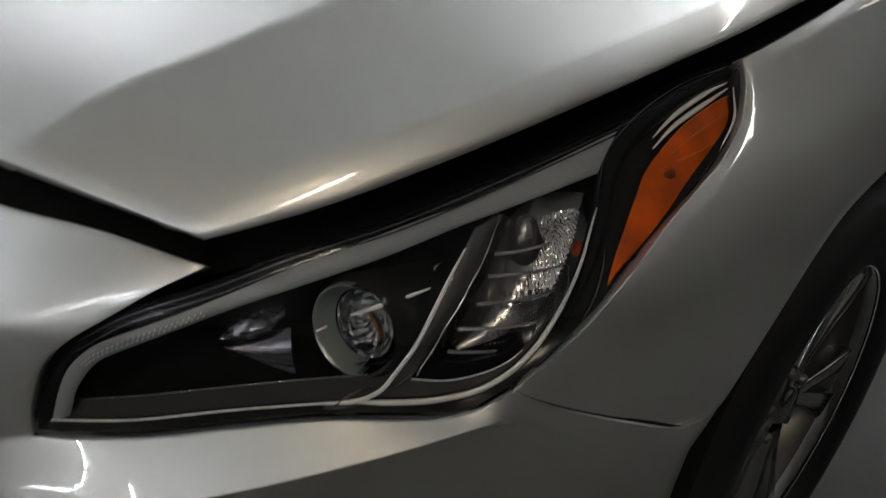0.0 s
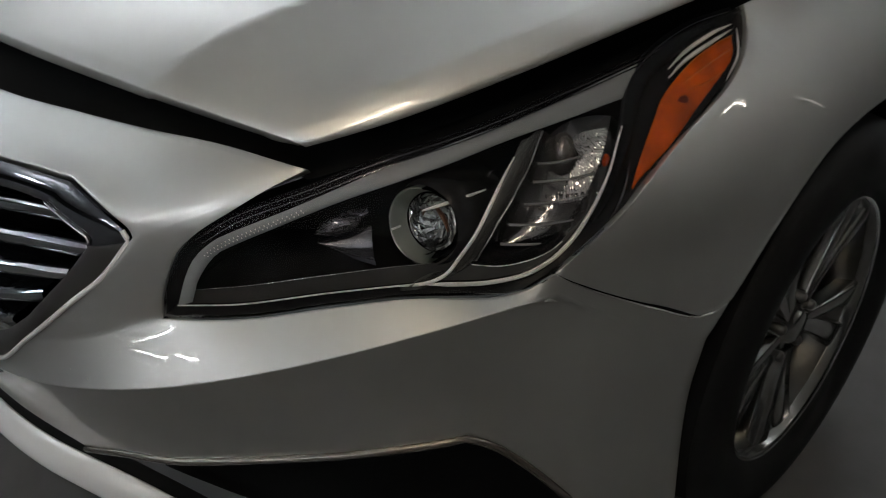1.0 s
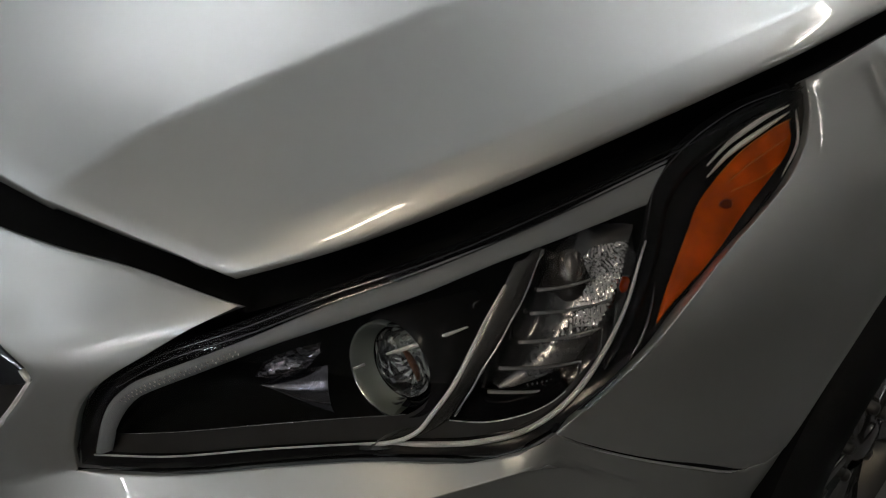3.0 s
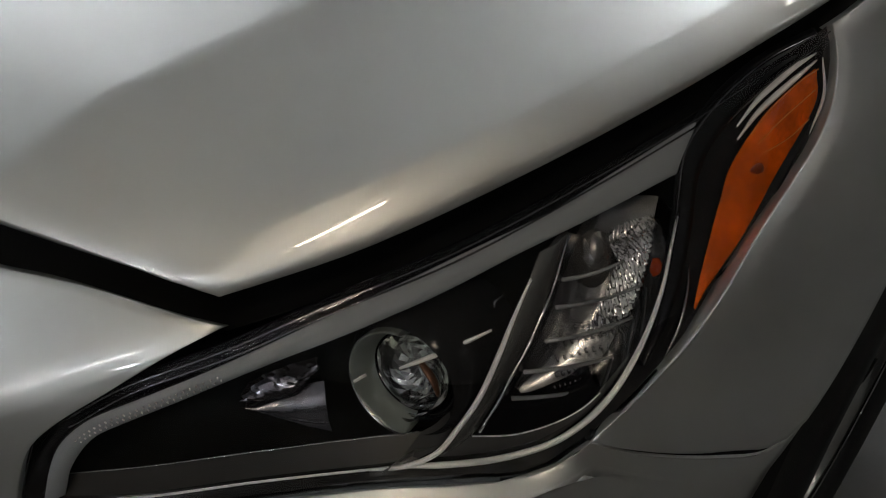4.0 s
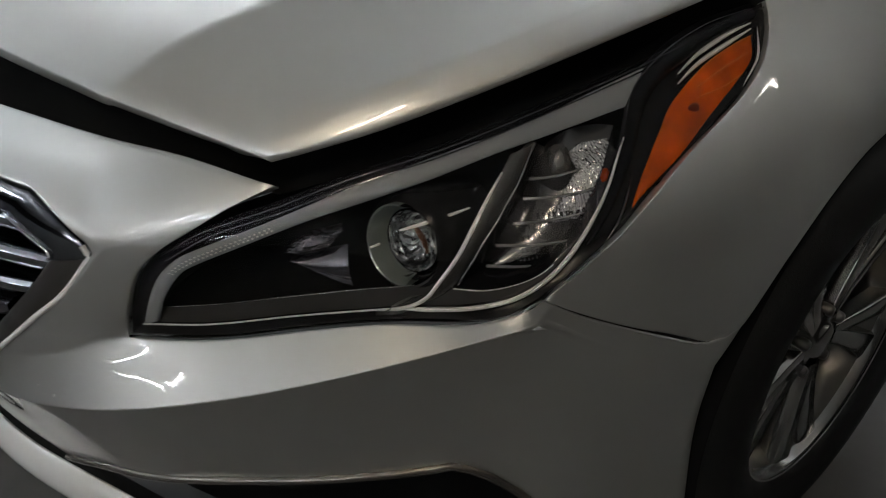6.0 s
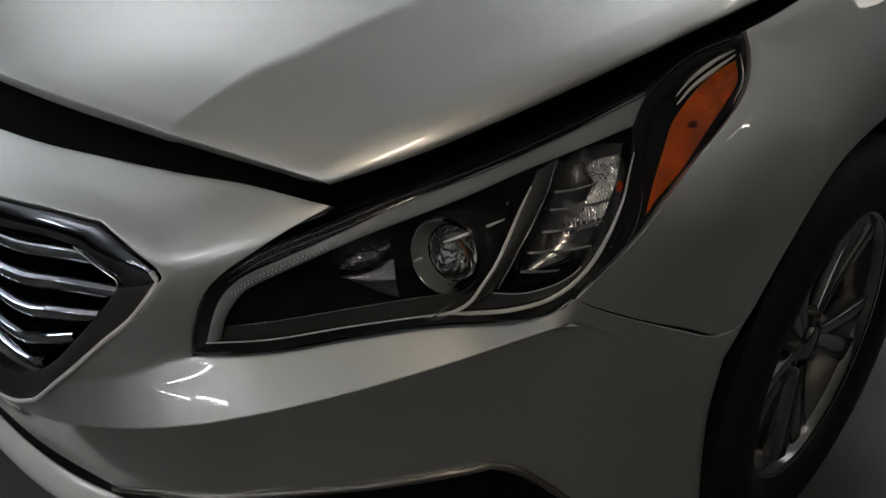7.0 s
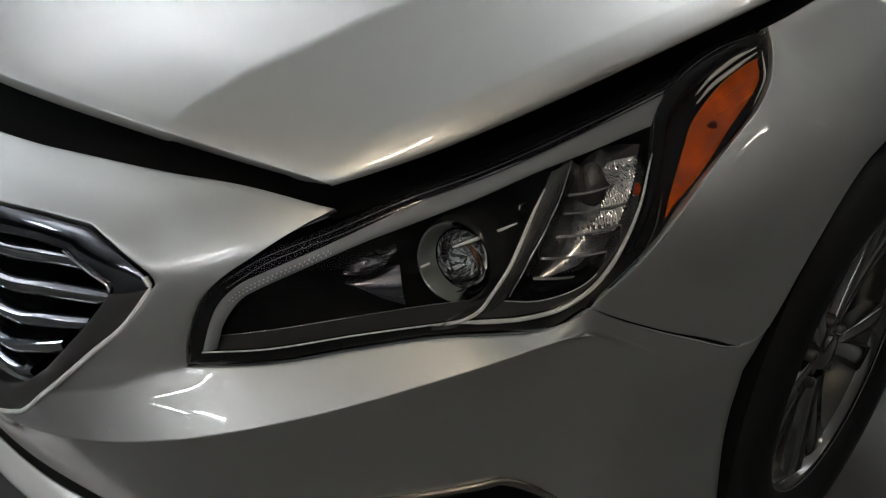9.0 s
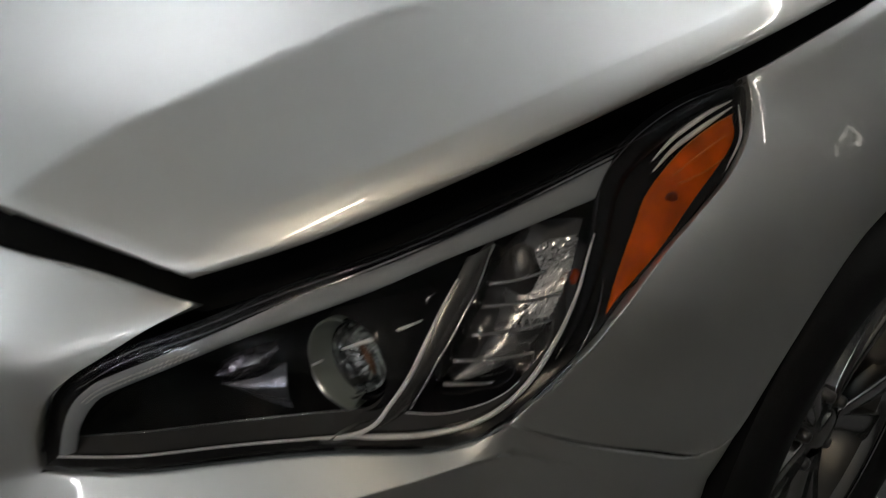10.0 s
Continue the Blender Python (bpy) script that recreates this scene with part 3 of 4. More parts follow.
BLADE_BACK = [(0.986, 0.667), (0.998, 0.676), (1.024, 0.700), (1.046, 0.720), (1.062, 0.737), (1.082, 0.757)]
part("border", facing(sheet(chain((LAMP_BOTTOM, 24), (LAMP_SIDE, 30)), chain((INNER_LOW, 14), (SWEEP, 30), ([(1.162, 0.764), (1.185, 0.815)], 10)), 8, 0.006, 0.015), OUT), INNER_BLACK, lamp, "black inner border")
part("brow", facing(sheet(higher[:49], chain((BAR_TOP, 48)), 4, 0.006, 0.010), OUT), GLOSS_BLACK, lamp, "gloss black inner border")
part("light_bar", lipped(facing(sheet(spline(BAR_TOP, 48), spline(BAR_LOW, 48), 4, 0.008, 0.010, 0.002), OUT), 0.012), LIGHT_BAR, lamp, "matt grey light guide bar")
LEDGE_TOP = [(0.583, 0.608), (0.666, 0.618), (0.769, 0.634), (0.858, 0.648), (0.893, 0.652), (0.915, 0.655)]
part("ledge", facing(sheet(spline(INNER_LOW, 24), spline(LEDGE_TOP, 24), 6, 0.010, 0.024), (0.8, 0, 2)), LEDGE_GREY, lamp, "dark grey satin ledge")
part("ledge_tip", facing(sheet(spline([(0.888, 0.641), (0.908, 0.646), (0.926, 0.655), (0.941, 0.667)], 12), spline([(0.913, 0.6545), (0.924, 0.659), (0.934, 0.665), (0.943, 0.672)], 12), 4, 0.009, 0.024), (0.8, 0, 2)), LEDGE_GREY, lamp, "dark grey satin end of the ledge")
part("ledge_line", tube_bm(on_skin(LEDGE_TOP, 24, 0.024), 0.0006, 6), CHROME, lamp)
part("chrome_strip", tube_bm(on_skin(INNER_LOW, 30, 0.006), 0.0009), STRIP, lamp, "hair-thin bright line along the ledge")
EDGE_LINE = [(t, z - 0.004) for t, z in LAMP_TOP[1:]]
part("lens_edge", tube_bm(on_skin(EDGE_LINE, 50, 0.003), 0.0008, 6), DARK_CHROME, lamp, "thin glossy rim line of the lens")
part("lens_edge", tube_bm(on_skin([(t + 0.004, z - 0.0085) for t, z in LAMP_TOP[1:-2]], 50, 0.004), 0.0007, 6), DARK_CHROME, lamp, "thin glossy rim line of the lens")
for row in (0.35, 0.60):
    teeth = []
    for k in np.linspace(0.13, 0.36, 40):
        top, low = spline(BAR_TOP, 100)[int(100 * k)], spline(BAR_LOW, 100)[int(100 * k)]
        mid = top + (low - top) * row
        p, q = skin(*(mid + (top - low) * 0.09 + (0.002, 0)), 0.0065), skin(*(mid - (top - low) * 0.09), 0.0065)
        teeth.append(tube_bm([p, q], 0.0006, 5))
    part("ribbed_patch", merge(*teeth), STRIP, lamp, "finely ribbed patch of the light guide")
divider_mid = spline([(0.905, 0.6455), (0.935, 0.651), (0.957, 0.662), (0.987, 0.689), (1.011, 0.710), (1.037, 0.733), (1.053, 0.751), (1.066, 0.7685)], 24)
part("divider", lipped(facing(sheet(spline(BLADE, 24), divider_mid, 6, 0.007, 0.012, 0.003), OUT), 0.006, 0.0008), DIVIDER_GREY, lamp, "dark grey satin divider")
part("divider_side", facing(sheet(divider_mid[6:], spline(BLADE_BACK, 18), 4, 0.013, 0.032), OUT), GLOSS_BLACK, lamp, "gloss black flank of the divider")
part("divider_edge", tube_bm([skin(t + 0.0006 * math.sin(5 * k), z, 0.0085) for k, (t, z) in enumerate(divider_mid[7:])], [0.0012 + 0.0005 * math.sin(2.3 * k) for k in range(18)], 6), CHROME, lamp, "uneven bright edge of the divider")
CELL_LOW = [(0.954, 0.659), (0.986, 0.656), (1.020, 0.660), (1.045, 0.667), (1.062, 0.675)]
part("cell_line", tube_bm(on_skin(CELL_LOW, 30, 0.012), 0.0006, 6), STRIP, lamp, "hair-thin bright line round the turn lamp")
part("cell_floor", facing(sheet(chain(([(0.905, 0.6455), (0.935, 0.651), (0.954, 0.659)], 8), (CELL_LOW, 22)), spline(SWEEP[:7], 30), 6, 0.014, 0.013), OUT), SATIN_GREY, lamp, "dark grey satin bezel")
part("cell_wall", facing(sheet(spline(CELL_LOW, 24), spline([(0.986, 0.667), (1.005, 0.664), (1.030, 0.668), (1.048, 0.672), (1.062, 0.679)], 24), 4, 0.013, 0.040), (0.8, 0, 2)), GLOSS_BLACK, lamp, "gloss black sill of the turn lamp")
# The glare on these two strips is in their white colour.
part("chrome_strip", tube_bm(on_skin(SWEEP, 60, 0.0058), [0.0009 + 0.0015 * min(1, k / 6, (60 - k) / 20) for k in range(61)], 10), STRIP, lamp, "thin strip with its chrome glint put into the white colour")
part("chrome_strip", tube_bm(on_skin(BLADE[:-1], 50, 0.0055), [0.0009 + 0.0011 * min(1, k / 6, (50 - k) / 12) for k in range(51)], 10), STRIP, lamp, "thin strip with its chrome glint put into the white colour")
amber_a = spline([(1.156, 0.714), (1.169, 0.729), (1.187, 0.748), (1.204, 0.767), (1.216, 0.782), (1.238, 0.798), (1.262, 0.812), (1.294, 0.823), (1.315, 0.828)], 30)
amber_b = spline([(1.156, 0.714), (1.184, 0.727), (1.225, 0.746), (1.263, 0.769), (1.294, 0.788), (1.314, 0.803), (1.319, 0.815), (1.315, 0.828)], 30)
band_a = spline([(1.100, 0.697), (1.125, 0.719), (1.146, 0.743), (1.160, 0.765), (1.166, 0.781), (1.171, 0.799), (1.184, 0.815), (1.215, 0.834), (1.258, 0.848), (1.318, 0.854)], 60)
band_b = spline([(1.103, 0.690), (1.132, 0.710), (1.156, 0.732), (1.173, 0.752), (1.182, 0.769), (1.190, 0.784), (1.206, 0.800), (1.240, 0.816), (1.282, 0.831), (1.320, 0.840)], 60)
part("marker_band", lipped(facing(sheet(band_a, band_b, 10, 0.011, 0.008, 0.009), OUT), 0.006), GLOSS_BLACK, lamp, "gloss black swell round the marker")
part("marker_bed", facing(sheet(band_b, spline([(1.103, 0.690), (1.156, 0.704), (1.225, 0.737), (1.294, 0.778), (1.326, 0.808), (1.322, 0.838)], 60), 8, 0.011, 0.009), OUT), INNER_BLACK, lamp, "black bed of the marker")
part("marker_fin", tube_bm(on_skin([(1.120, 0.690), (1.140, 0.706), (1.156, 0.724), (1.164, 0.738)], 20, 0.006), [0.0004 + 0.0016 * math.sin(math.pi * k / 20) for k in range(21)], 8), DARK_CHROME, lamp, "slim dark chrome fin beside the marker")
# Added white bars stand in for lamp glints on the glossy swell.
for lift in (0.0, 0.008):
    part("marker_edge_line", tube_bm(on_skin([(1.226, 0.799 + lift), (1.250, 0.813 + lift), (1.285, 0.825 + lift), (1.316, 0.834 + 0.6 * lift)], 24, 0.003 + 0.1 * lift), [0.0007 + 0.0019 * math.sin(math.pi * k / 24) for k in range(25)], 10), STRIP, lamp, "white bar in place of a lamp glint over the marker")
part("marker_edge_line", tube_bm(on_skin([(1.168, 0.722), (1.20, 0.730), (1.245, 0.750), (1.295, 0.779)], 30, 0.004), 0.0010, 8), GLOSS_BLACK, lamp, "thin black rim of the marker")
part("marker_edge_line", tube_bm(on_skin([(1.306, 0.786), (1.326, 0.808), (1.325, 0.834)], 16, 0.004), [0.0004 + 0.0010 * math.sin(math.pi * k / 16) for k in range(17)], 8), STRIP, lamp, "thin bright rim of the marker")
# Added lines draw the reflections along the edge of the swell.
for line, bore in (([(1.158, 0.760), (1.166, 0.781), (1.172, 0.799), (1.186, 0.814), (1.215, 0.832), (1.258, 0.846), (1.312, 0.852)], 0.0008), ([(1.196, 0.800), (1.215, 0.815), (1.250, 0.831), (1.290, 0.843)], 0.0007)):
    part("marker_edge_line", tube_bm(on_skin(line, 30, 0.0035), [bore * (0.4 + 0.8 * math.sin(math.pi * k / 30)) for k in range(31)], 8), DARK_CHROME, lamp, "hair-thin line in place of a reflection over the marker")
part("marker_screw", lathe_bm([(0.0003, 0.0014), (0.003, 0.001), (0.0062, 0.0002), (0.0068, -0.001)], Matrix.Translation(skin(1.242, 0.777, 0.0006)) @ (skin(1.242, 0.777, -0.1) - skin(1.242, 0.777)).to_track_quat("X", "Z").to_matrix().to_4x4(), 20), BOSS, lamp, "small dark red boss in the marker")
part("marker", facing(weld(sheet(amber_a, amber_b, 8, 0.004, 0.004, 0.003)), OUT), AMBER, lamp, "amber side marker")

for line in ([(1.246, 0.793), (1.275, 0.804), (1.312, 0.815)], [(1.250, 0.786), (1.280, 0.790), (1.304, 0.797)], [(1.238, 0.800), (1.262, 0.8135), (1.294, 0.8245), (1.316, 0.8285)]):
    part("marker_line", tube_bm(on_skin(line, 14, 0.0008), 0.0006, 6), AMBER_LINE, lamp, "pale moulded line in the amber marker")

# projector: a cup with a pale wall round a glass dome
pc = Vector((0.684, 0.314, 0.690))
aim = Matrix.Translation(pc) @ Vector((0.16, -0.97, 0.17)).to_track_quat("X", "Z").to_matrix().to_4x4()
part("shroud", lathe_bm([(0.0325, -0.016), (0.035, -0.010), (0.0385, 0.001), (0.0400, 0.0042), (0.0410, 0.0045), (0.0418, 0.003), (0.0415, -0.006), (0.040, -0.02)], aim, 64, (95, 285)), SILVER, lamp, "pale satin projector shroud")
part("shroud_throat", lathe_bm([(0.0325, -0.016), (0.031, -0.024), (0.027, -0.030), (0.024, -0.030)], aim, 48), GLOSS_BLACK, lamp, "black throat of the projector")
part("shroud_back", lathe_bm([(0.033, -0.020), (0.0365, -0.012), (0.0385, -0.012), (0.040, -0.03)], aim, 48), GLOSS_BLACK, lamp, "black throat of the projector")
part("barrel", lathe_bm([(0.0425, -0.001), (0.047, -0.004), (0.050, -0.012), (0.052, -0.03), (0.050, -0.09)], aim, 64), INNER_BLACK, lamp, "satin black projector barrel")
part("projector_lens", lathe_bm([(0.0003, 0.002), (0.012, 0.0), (0.021, -0.007), (0.028, -0.017), (0.0305, -0.027)], aim, 40), BULB_CLEAR, lamp, "clear projector lens")
rows = []
for i, (r, x) in enumerate([(0.0305, -0.016), (0.027, -0.018), (0.022, -0.020), (0.016, -0.023), (0.010, -0.025), (0.0005, -0.026)]):
    rows.append([aim @ Vector((x + random.uniform(-0.002, 0.002), r * math.cos(w + 0.1 * i), r * math.sin(w + 0.1 * i))) for w in np.linspace(0, 2 * math.pi, 22, endpoint=False)])
part("projector_bowl", facing(grid_bm(rows, closed=True), OUT), CRYSTAL, lamp, "faceted mirror bowl", smooth=False)
part("shroud_rim", lathe_bm([(0.0398, 0.0042), (0.0404, 0.0052), (0.0412, 0.0046)], aim, 40, (190, 285)), CHROME, lamp, "thin bright rim of the shroud")
part("shroud_mark", tube_bm([aim @ Vector((-0.006, -0.0325, -0.0125)), aim @ Vector((0.0035, -0.0365, -0.0150))], 0.0012, 6), STRIP, lamp)
for k, (y0, z0, y1, z1) in enumerate(((0.010, -0.004, 0.027, 0.006), (0.012, -0.014, 0.028, -0.003), (0.009, -0.023, 0.025, -0.012), (0.004, -0.031, 0.019, -0.021))):
    part("bracket", tube_bm(spline([aim @ Vector((0.004 - 0.002 * k, y0, z0)), aim @ Vector((0.008 - 0.002 * k, (y0 + y1) / 2, (z0 + z1) / 2 - 0.001)), aim @ Vector((0.003, y1, z1))], 8), [0.0006 + 0.0010 * math.sin(math.pi * n / 8) for n in range(9)], 6, 0.6), DARK_CHROME if k % 2 else CHROME, lamp, "thin bright bracket")
part("bracket", tube_bm([skin(0.918 + 0.076 * k, 0.7123 + 0.0150 * k, 0.0105) for k in np.linspace(0, 1, 6)], [0.0009, 0.0017, 0.0019, 0.0018, 0.0015, 0.0008], 8), STRIP, lamp, "thin bright bracket")
part("bracket", tube_bm([skin(0.945, 0.722, 0.0105), skin(0.951, 0.714, 0.0105)], 0.0011, 6), CHROME, lamp, "thin bright bracket")
part("holder", tube_bm(spline([aim @ Vector((0.000, 0.014, 0.024)), aim @ Vector((0.002, 0.026, 0.016)), aim @ Vector((0.000, 0.031, 0.004))], 10), [0.0022 + 0.0012 * math.sin(math.pi * n / 10) for n in range(11)], 8, 0.5), BROWN, lamp, "brownish lamp holder")
part("pin", tube_bm([skin(1.000, 0.733, 0.022), skin(1.001, 0.736, 0.022), skin(1.009, 0.7385, 0.022)], [0.0012, 0.0012, 0.0009], 6), CHROME, lamp)

# smoked wing beside the projector
fan = sheet(spline([(0.772, 0.668), (0.800, 0.674), (0.845, 0.682)], 16), spline([(0.772, 0.666), (0.806, 0.650), (0.834, 0.642)], 16), 8, 0.042, 0.034, 0.006)
part("wing", facing(fan, OUT), WING, lamp, "dark smoked mirror wing")
glass = sheet(spline([(0.776, 0.680), (0.790, 0.690), (0.812, 0.698), (0.852, 0.708)], 22), spline([(0.776, 0.680), (0.796, 0.676), (0.826, 0.685), (0.852, 0.703)], 22), 10, 0.032, 0.030, 0.007)
for v in glass.verts:
    v.co += Vector([random.uniform(-0.0006, 0.0006) for _ in range(3)])
part("wing_mirror", facing(weld(glass, 0.0008), OUT), MIRROR_WING, lamp, "small wrinkled mirror over the wing", smooth=False)

# turn lamp: a smoked bowl with facets and ribs
bowl = sheet(spline(BLADE_BACK, 46), spline(SWEEP[3:], 46), 24, 0.036, 0.037, -0.020)
part("cell_rim", facing(sheet(spline(SWEEP[3:], 46), spline(SWEEP[3:], 46), 3, 0.007, 0.038), (0.7, 0.6, 0.75)), DARK_CHROME, lamp, "dark chrome rim of the turn lamp")
part("turn_bowl", facing(bowl, OUT), REFLECTOR, lamp, "smoked mirror bowl")
dome_at = skin(1.094, 0.732, 0.047)
dome_aim = Matrix.Translation(dome_at) @ (skin(1.094, 0.732, -0.1) - dome_at).to_track_quat("X", "Z").to_matrix().to_4x4() @ Matrix.Diagonal((1, 0.62, 1, 1))
part("bulb_shield", lathe_bm([(0.0003, 0.012), (0.009, 0.0105), (0.018, 0.006), (0.024, 0.0), (0.027, -0.008)], dome_aim, 36), SMOKE, lamp, "smoked round bulb shield")
for (ta, za), (tb, zb) in (((1.060, 0.736), (1.116, 0.739)), ((1.050, 0.722), (1.126, 0.723)), ((1.034, 0.704), (1.110, 0.7065)), ((1.010, 0.687), (1.090, 0.686)), ((0.993, 0.669), (1.065, 0.667)), ((0.968, 0.6515), (1.014, 0.650))):
    rib = [skin(ta + (tb - ta) * k, za + (zb - za) * k - 0.0015 * math.sin(math.pi * k), 0.031 - 0.003 * k) for k in np.linspace(0, 1, 14)]
    part("rib", tube_bm(rib, [0.0021 - 0.0008 * k for k in np.linspace(0, 1, 14)], 8, 0.8), RIB, lamp, "thin grey chrome rib")
rows = []
for n, z in enumerate(np.linspace(0.700, 0.756, 37)):
    left = np.interp(z, [0.660, 0.690, 0.712, 0.737, 0.750, 0.756], [1.026, 1.046, 1.084, 1.112, 1.107, 1.118])
    right = np.interp(z, [0.660, 0.672, 0.690, 0.708, 0.728, 0.746, 0.756], [1.050, 1.072, 1.097, 1.119, 1.141, 1.156, 1.152])
    rows.append([skin(th, z + 0.0003 * math.sin(40 * th), 0.0335 + (0.0013 if (n + k) % 2 else -0.0013) * (0.6 + 0.8 * random.random())) for k, th in enumerate(np.linspace(left, right, 25))])
part("facets", facing(grid_bm(rows), OUT), CRYSTAL, lamp, "clear patch of small facets", smooth=False)
for z, near, far in ((0.6985, 1.05, 1.098), (0.690, 1.04, 1.090), (0.680, 1.035, 1.078), (0.671, 1.03, 1.066), (0.7065, 1.062, 1.110)):
    part("facet_row", merge(*[tube_bm([skin(th, z + 0.001 * math.sin(90 * th) - 0.0016, 0.033), skin(th, z + 0.001 * math.sin(90 * th) + 0.0016, 0.033)], 0.0012, 5) for th in np.linspace(near, far, 9)]), DARK_CHROME, lamp, "row of tiny smoked facets")
part("bulb", tube_bm([skin(1.139, 0.727, 0.024), skin(1.140, 0.733, 0.020), skin(1.141, 0.739, 0.020)], [0.004, 0.006, 0.003], 12), RED_AMBER, lamp, "amber bulb")

# ---- grille ----
grille = new("grille")
grille.parent = car
tagged(grille, "dark chrome hexagonal grille with horizontal bars")
g_out = chain((GRILLE_TOP, 16), (GRILLE_CORNER, 8), (GRILLE_SIDE, 20), (GRILLE_FOOT, 16))
g_in = chain(([(0.0, 0.694), (0.15, 0.695), (0.279, 0.697), (0.373, 0.702), (0.436, 0.699)], 16), ([(0.436, 0.699), (0.470, 0.683), (0.492, 0.671), (0.488, 0.663)], 8), ([(0.488, 0.663), (0.440, 0.626), (0.396, 0.594), (0.345, 0.555)], 20), ([(0.345, 0.555), (0.26, 0.502), (0.16, 0.463), (0.0, 0.45)], 16))
part("frame", lipped(facing(mirrored(sheet(g_out[:25], g_in[:25], 8, -0.004, 0.003, 0.0025)), OUT), 0.02), GRILLE_CHROME, grille, "dark chrome upper surround")
part("frame_side", lipped(facing(mirrored(sheet(g_out[24:], g_in[24:], 8, -0.004, 0.006, 0.002)), OUT), 0.02), FRAME_DARK, grille, "dark satin lower surround")
rim_line = chain((GRILLE_CORNER[2:], 4), (GRILLE_SIDE, 24), (GRILLE_FOOT, 16))
part("bright_edge", mirrored(tube_bm([skin(*p, -0.004) for p in rim_line], 0.0030, 8, ends=False)), STRIP, grille, "pale bright outer edge")
inner_line = spline([(0.436, 0.699), (0.470, 0.683), (0.492, 0.671), (0.488, 0.663)], 12)
part("bright_corner", tube_bm([skin(*p, 0.001) for p in inner_line], 0.0015, 8), CHROME, grille, "bright chrome inner corner")
part("backing", facing(mirrored(sheet(spline([(0.0, 0.70), (0.25, 0.70), (0.49, 0.69)], 20), spline([(0.0, 0.44), (0.25, 0.44), (0.45, 0.50)], 20), 6, 0.07, 0.07)), OUT), DEEP_BLACK, grille, "black grille opening")
for bar in ([(0.0, 0.672), (0.279, 0.676), (0.39, 0.684), (0.469, 0.685)], [(0.0, 0.630), (0.274, 0.638), (0.384, 0.649), (0.475, 0.651)], [(0.0, 0.586), (0.263, 0.597), (0.359, 0.612), (0.432, 0.619)], [(0.0, 0.54), (0.23, 0.548), (0.311, 0.568), (0.378, 0.586)], [(0.0, 0.50), (0.23, 0.508), (0.29, 0.525)]):
    a = spline(bar, 24)
    rows = [[skin(th, z + dz, ins) for th, z in a] for dz, ins in ((-0.011, 0.034), (-0.0095, 0.017), (-0.008, 0.0135), (0.002, 0.011), (0.0045, 0.012), (0.0065, 0.018), (0.008, 0.045), (-0.006, 0.045), (-0.011, 0.034))]
    part("bar", facing(mirrored(grid_bm(rows)), OUT), BAR_CHROME, grille, "chrome grille bar")

# ---- wheel ----
HUB = Vector((0.880, 0.934, 0.338))
wheel = new("wheel")
wheel.parent = car
wheel.location = HUB
tagged(wheel, "silver twin-spoke alloy wheel with black tyre")
flat = Matrix.Identity(4)
tyre = [(0.214, 0.0), (0.222, 0.012), (0.235, 0.020), (0.262, 0.028), (0.290, 0.027), (0.312, 0.018), (0.326, 0.004), (0.333, -0.02), (0.336, -0.06), (0.336, -0.12), (0.333, -0.16), (0.31, -0.19), (0.25, -0.20), (0.21, -0.18)]
part("tyre", lathe_bm(tyre, flat, 72), RUBBER, wheel, "black rubber tyre")
part("rim", lathe_bm([(0.222, 0.0), (0.222, 0.006), (0.218, 0.008), (0.213, 0.004), (0.209, -0.010)], flat, 72), ALLOY, wheel, "silver alloy rim")
part("rim_barrel", lathe_bm([(0.209, -0.010), (0.198, -0.03), (0.192, -0.10), (0.205, -0.17)], flat, 72), DARK_ALLOY, wheel, "dark inner barrel of the rim")
part("rim_edge", lathe_bm([(0.2165, 0.0082), (0.2185, 0.0098), (0.2205, 0.0082)], flat, 72), CHROME, wheel, "thin bright edge of the rim")
part("brake_disc", lathe_bm([(0.05, -0.06), (0.14, -0.06), (0.14, -0.08), (0.05, -0.08)], flat, 48), STEEL, wheel, "dull steel brake disc")
part("backing", lathe_bm([(0.0005, -0.12), (0.19, -0.12)], flat, 32), DEEP_BLACK, wheel)
for k in range(5):
    for side in (-1, 1):
        w0 = radians(-92 + 72 * k)
        rows = []
        for r, spread, half, out in ((0.045, 0.10, 0.014, -0.014), (0.09, 0.14, 0.0145, -0.013), (0.14, 0.165, 0.0165, -0.009), (0.19, 0.18, 0.021, -0.004), (0.211, 0.185, 0.025, -0.003)):
            a = w0 + side * spread * (0.75 + 0.25 * r / 0.2)
            c = Vector((0, r * math.cos(a), r * math.sin(a)))
            t = Vector((0, -math.sin(a), math.cos(a)))
            rows.append([c + t * half + Vector((out - 0.03, 0, 0)), c + t * half + Vector((out - 0.006, 0, 0)), c + t * half * 0.86 + Vector((out, 0, 0)), c - t * half * 0.7 + Vector((out - 0.003, 0, 0)), c - t * half + Vector((out - 0.006, 0, 0)), c - t * half + Vector((out - 0.03, 0, 0))])
        bm = grid_bm(rows)
        bmesh.ops.recalc_face_normals(bm, faces=bm.faces[:])
        part("spoke", facing(bm, (5, 0, 0)), ALLOY, wheel)
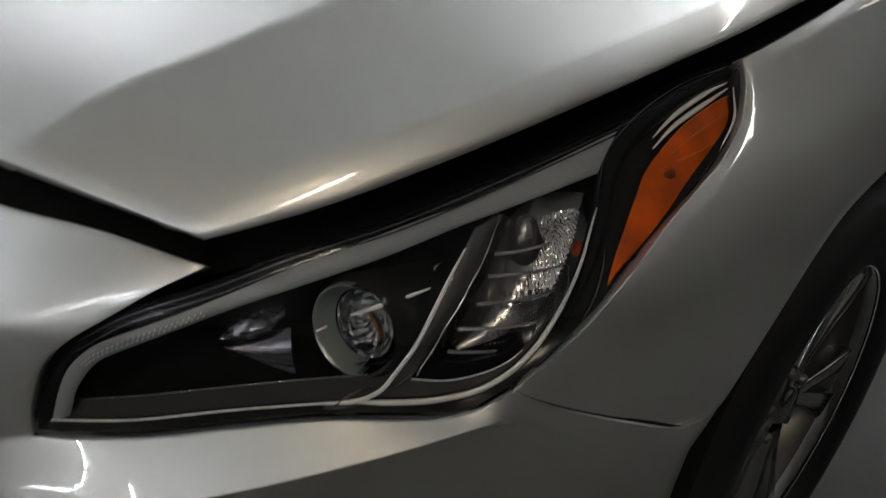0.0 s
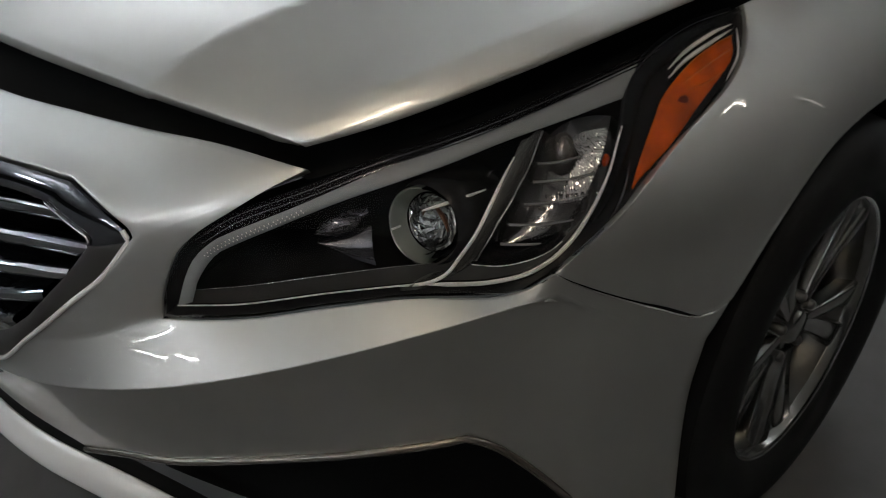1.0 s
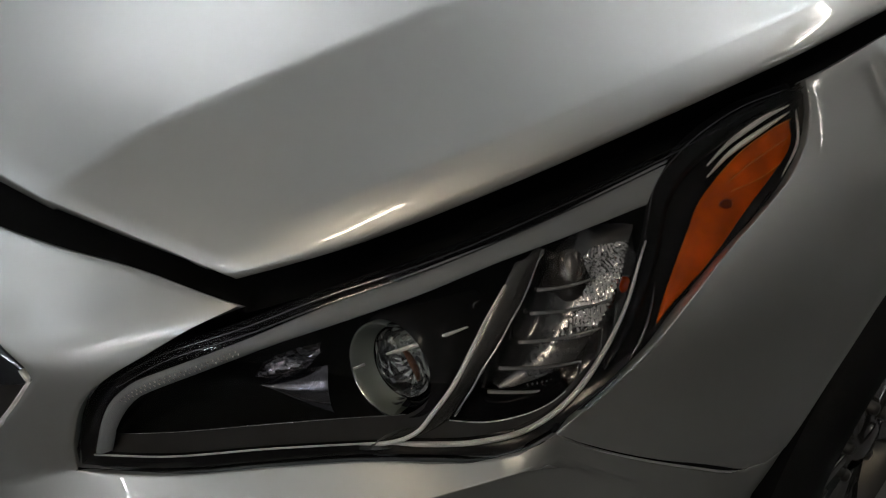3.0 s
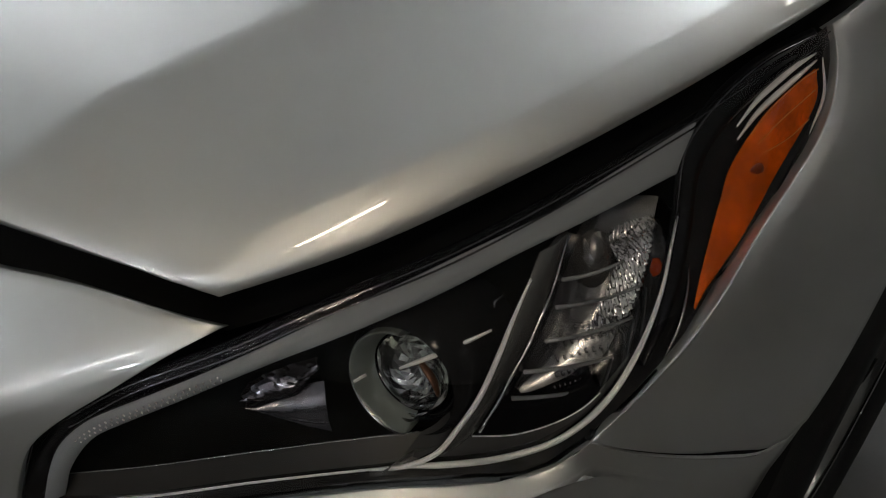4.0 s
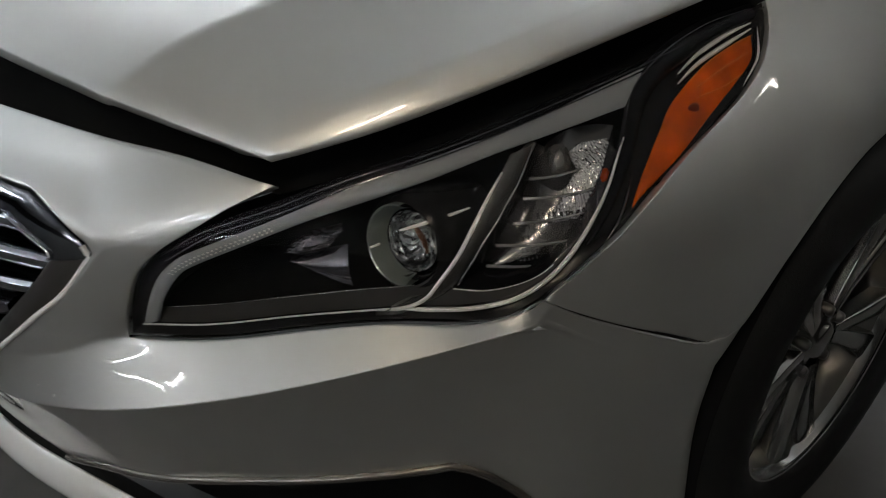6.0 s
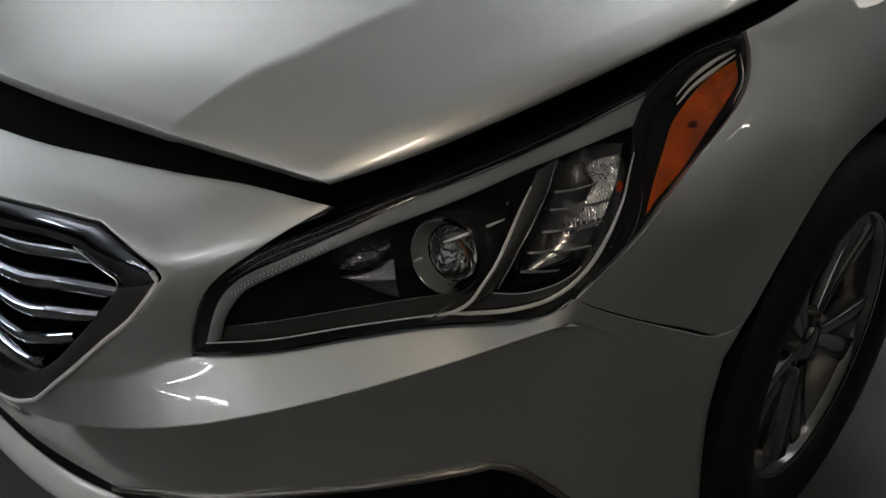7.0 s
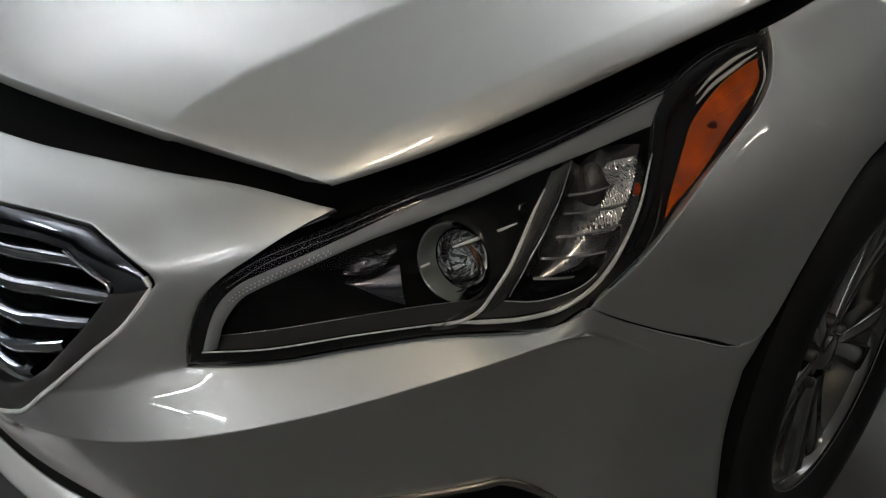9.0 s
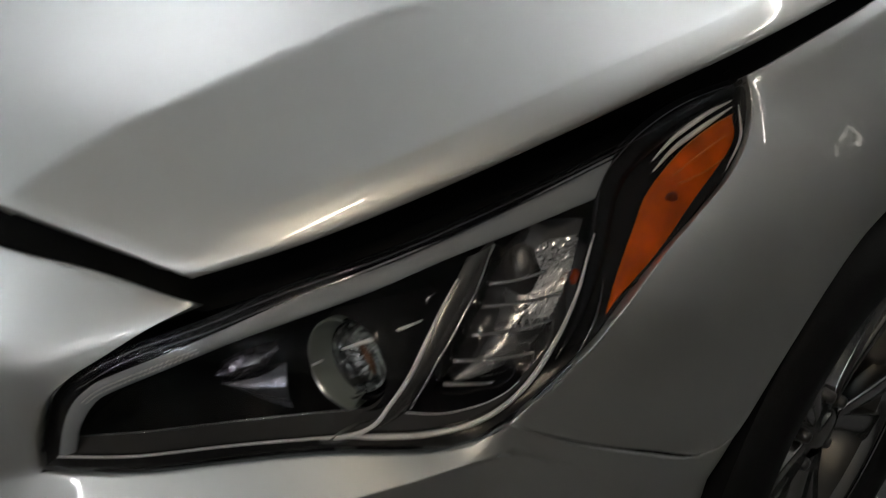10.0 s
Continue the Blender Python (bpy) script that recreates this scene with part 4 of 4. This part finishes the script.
part("hub_cap", lathe_bm([(0.0005, -0.006), (0.02, -0.007), (0.028, -0.011), (0.03, -0.017), (0.05, -0.019), (0.06, -0.04)], flat, 32), ALLOY, wheel, "silver hub cap")
for k in range(5):
    a = radians(-92 + 36 + 72 * k)
    part("lug_nut", lathe_bm([(0.0005, -0.010), (0.007, -0.011), (0.009, -0.015), (0.009, -0.035)], Matrix.Translation((0, 0.052 * math.cos(a), 0.052 * math.sin(a))), 6), STEEL, wheel)

# arch lining
rows = []
for r, x in ((0.362, 0.885), (0.385, 0.80), (0.39, 0.60)):
    rows.append([(x, 0.965 + r * math.cos(a), 0.336 + r * math.sin(a)) for a in np.linspace(radians(-15), radians(200), 40)])
part("wheel_arch_liner", grid_bm(rows), DEEP_BLACK, car, "black wheel arch liner")

# lower parts of the bumper
trim_a = spline([(0.0, 0.302), (0.2, 0.290), (0.285, 0.288), (0.367, 0.276), (0.45, 0.250), (0.52, 0.215)], 30)
part("trim_groove", facing(mirrored(sheet(trim_a + (0, 0.028), trim_a - (0, 0.004), 3, 0.006, -0.006)), OUT), DEEP_BLACK, car, "black groove over the lower trim")
part("lower_trim", lipped(facing(mirrored(sheet(trim_a, trim_a - (0.02, 0.045), 6, -0.008, -0.036, 0.005)), OUT), 0.02), TRIM_WHITE, car, "pale silver trim of the lower grille")
pocket = chain((FOG_TOP, 30), (FOG_END, 12))
widths = np.array([float(np.interp(t, (0.28, 0.42, 0.6, 0.9), (0.004, 0.034, 0.022, 0.016))) for t, z in pocket])
bezel_low = np.stack([pocket[:, 0] * 0.985, pocket[:, 1] - widths], 1)
part("fog_bezel", lipped(facing(sheet(pocket, bezel_low, 6, 0.001, 0.026, 0.006), OUT), 0.006), FOG_GREY, car, "dark grey bezel of the fog lamp pocket")
part("bezel_lip", tube_bm(np.array([skin(t, z - 0.003, -0.0005) for t, z in pocket]), 0.0052, 10), FOG_GREY, car, "rounded grey lip of the fog lamp bezel")
part("fog_pocket", facing(sheet(bezel_low + (0, 0.002), pocket * (0.96, 0) + (0, 0.16), 6, 0.027, 0.08), OUT), DEEP_BLACK, car, "black fog lamp pocket")
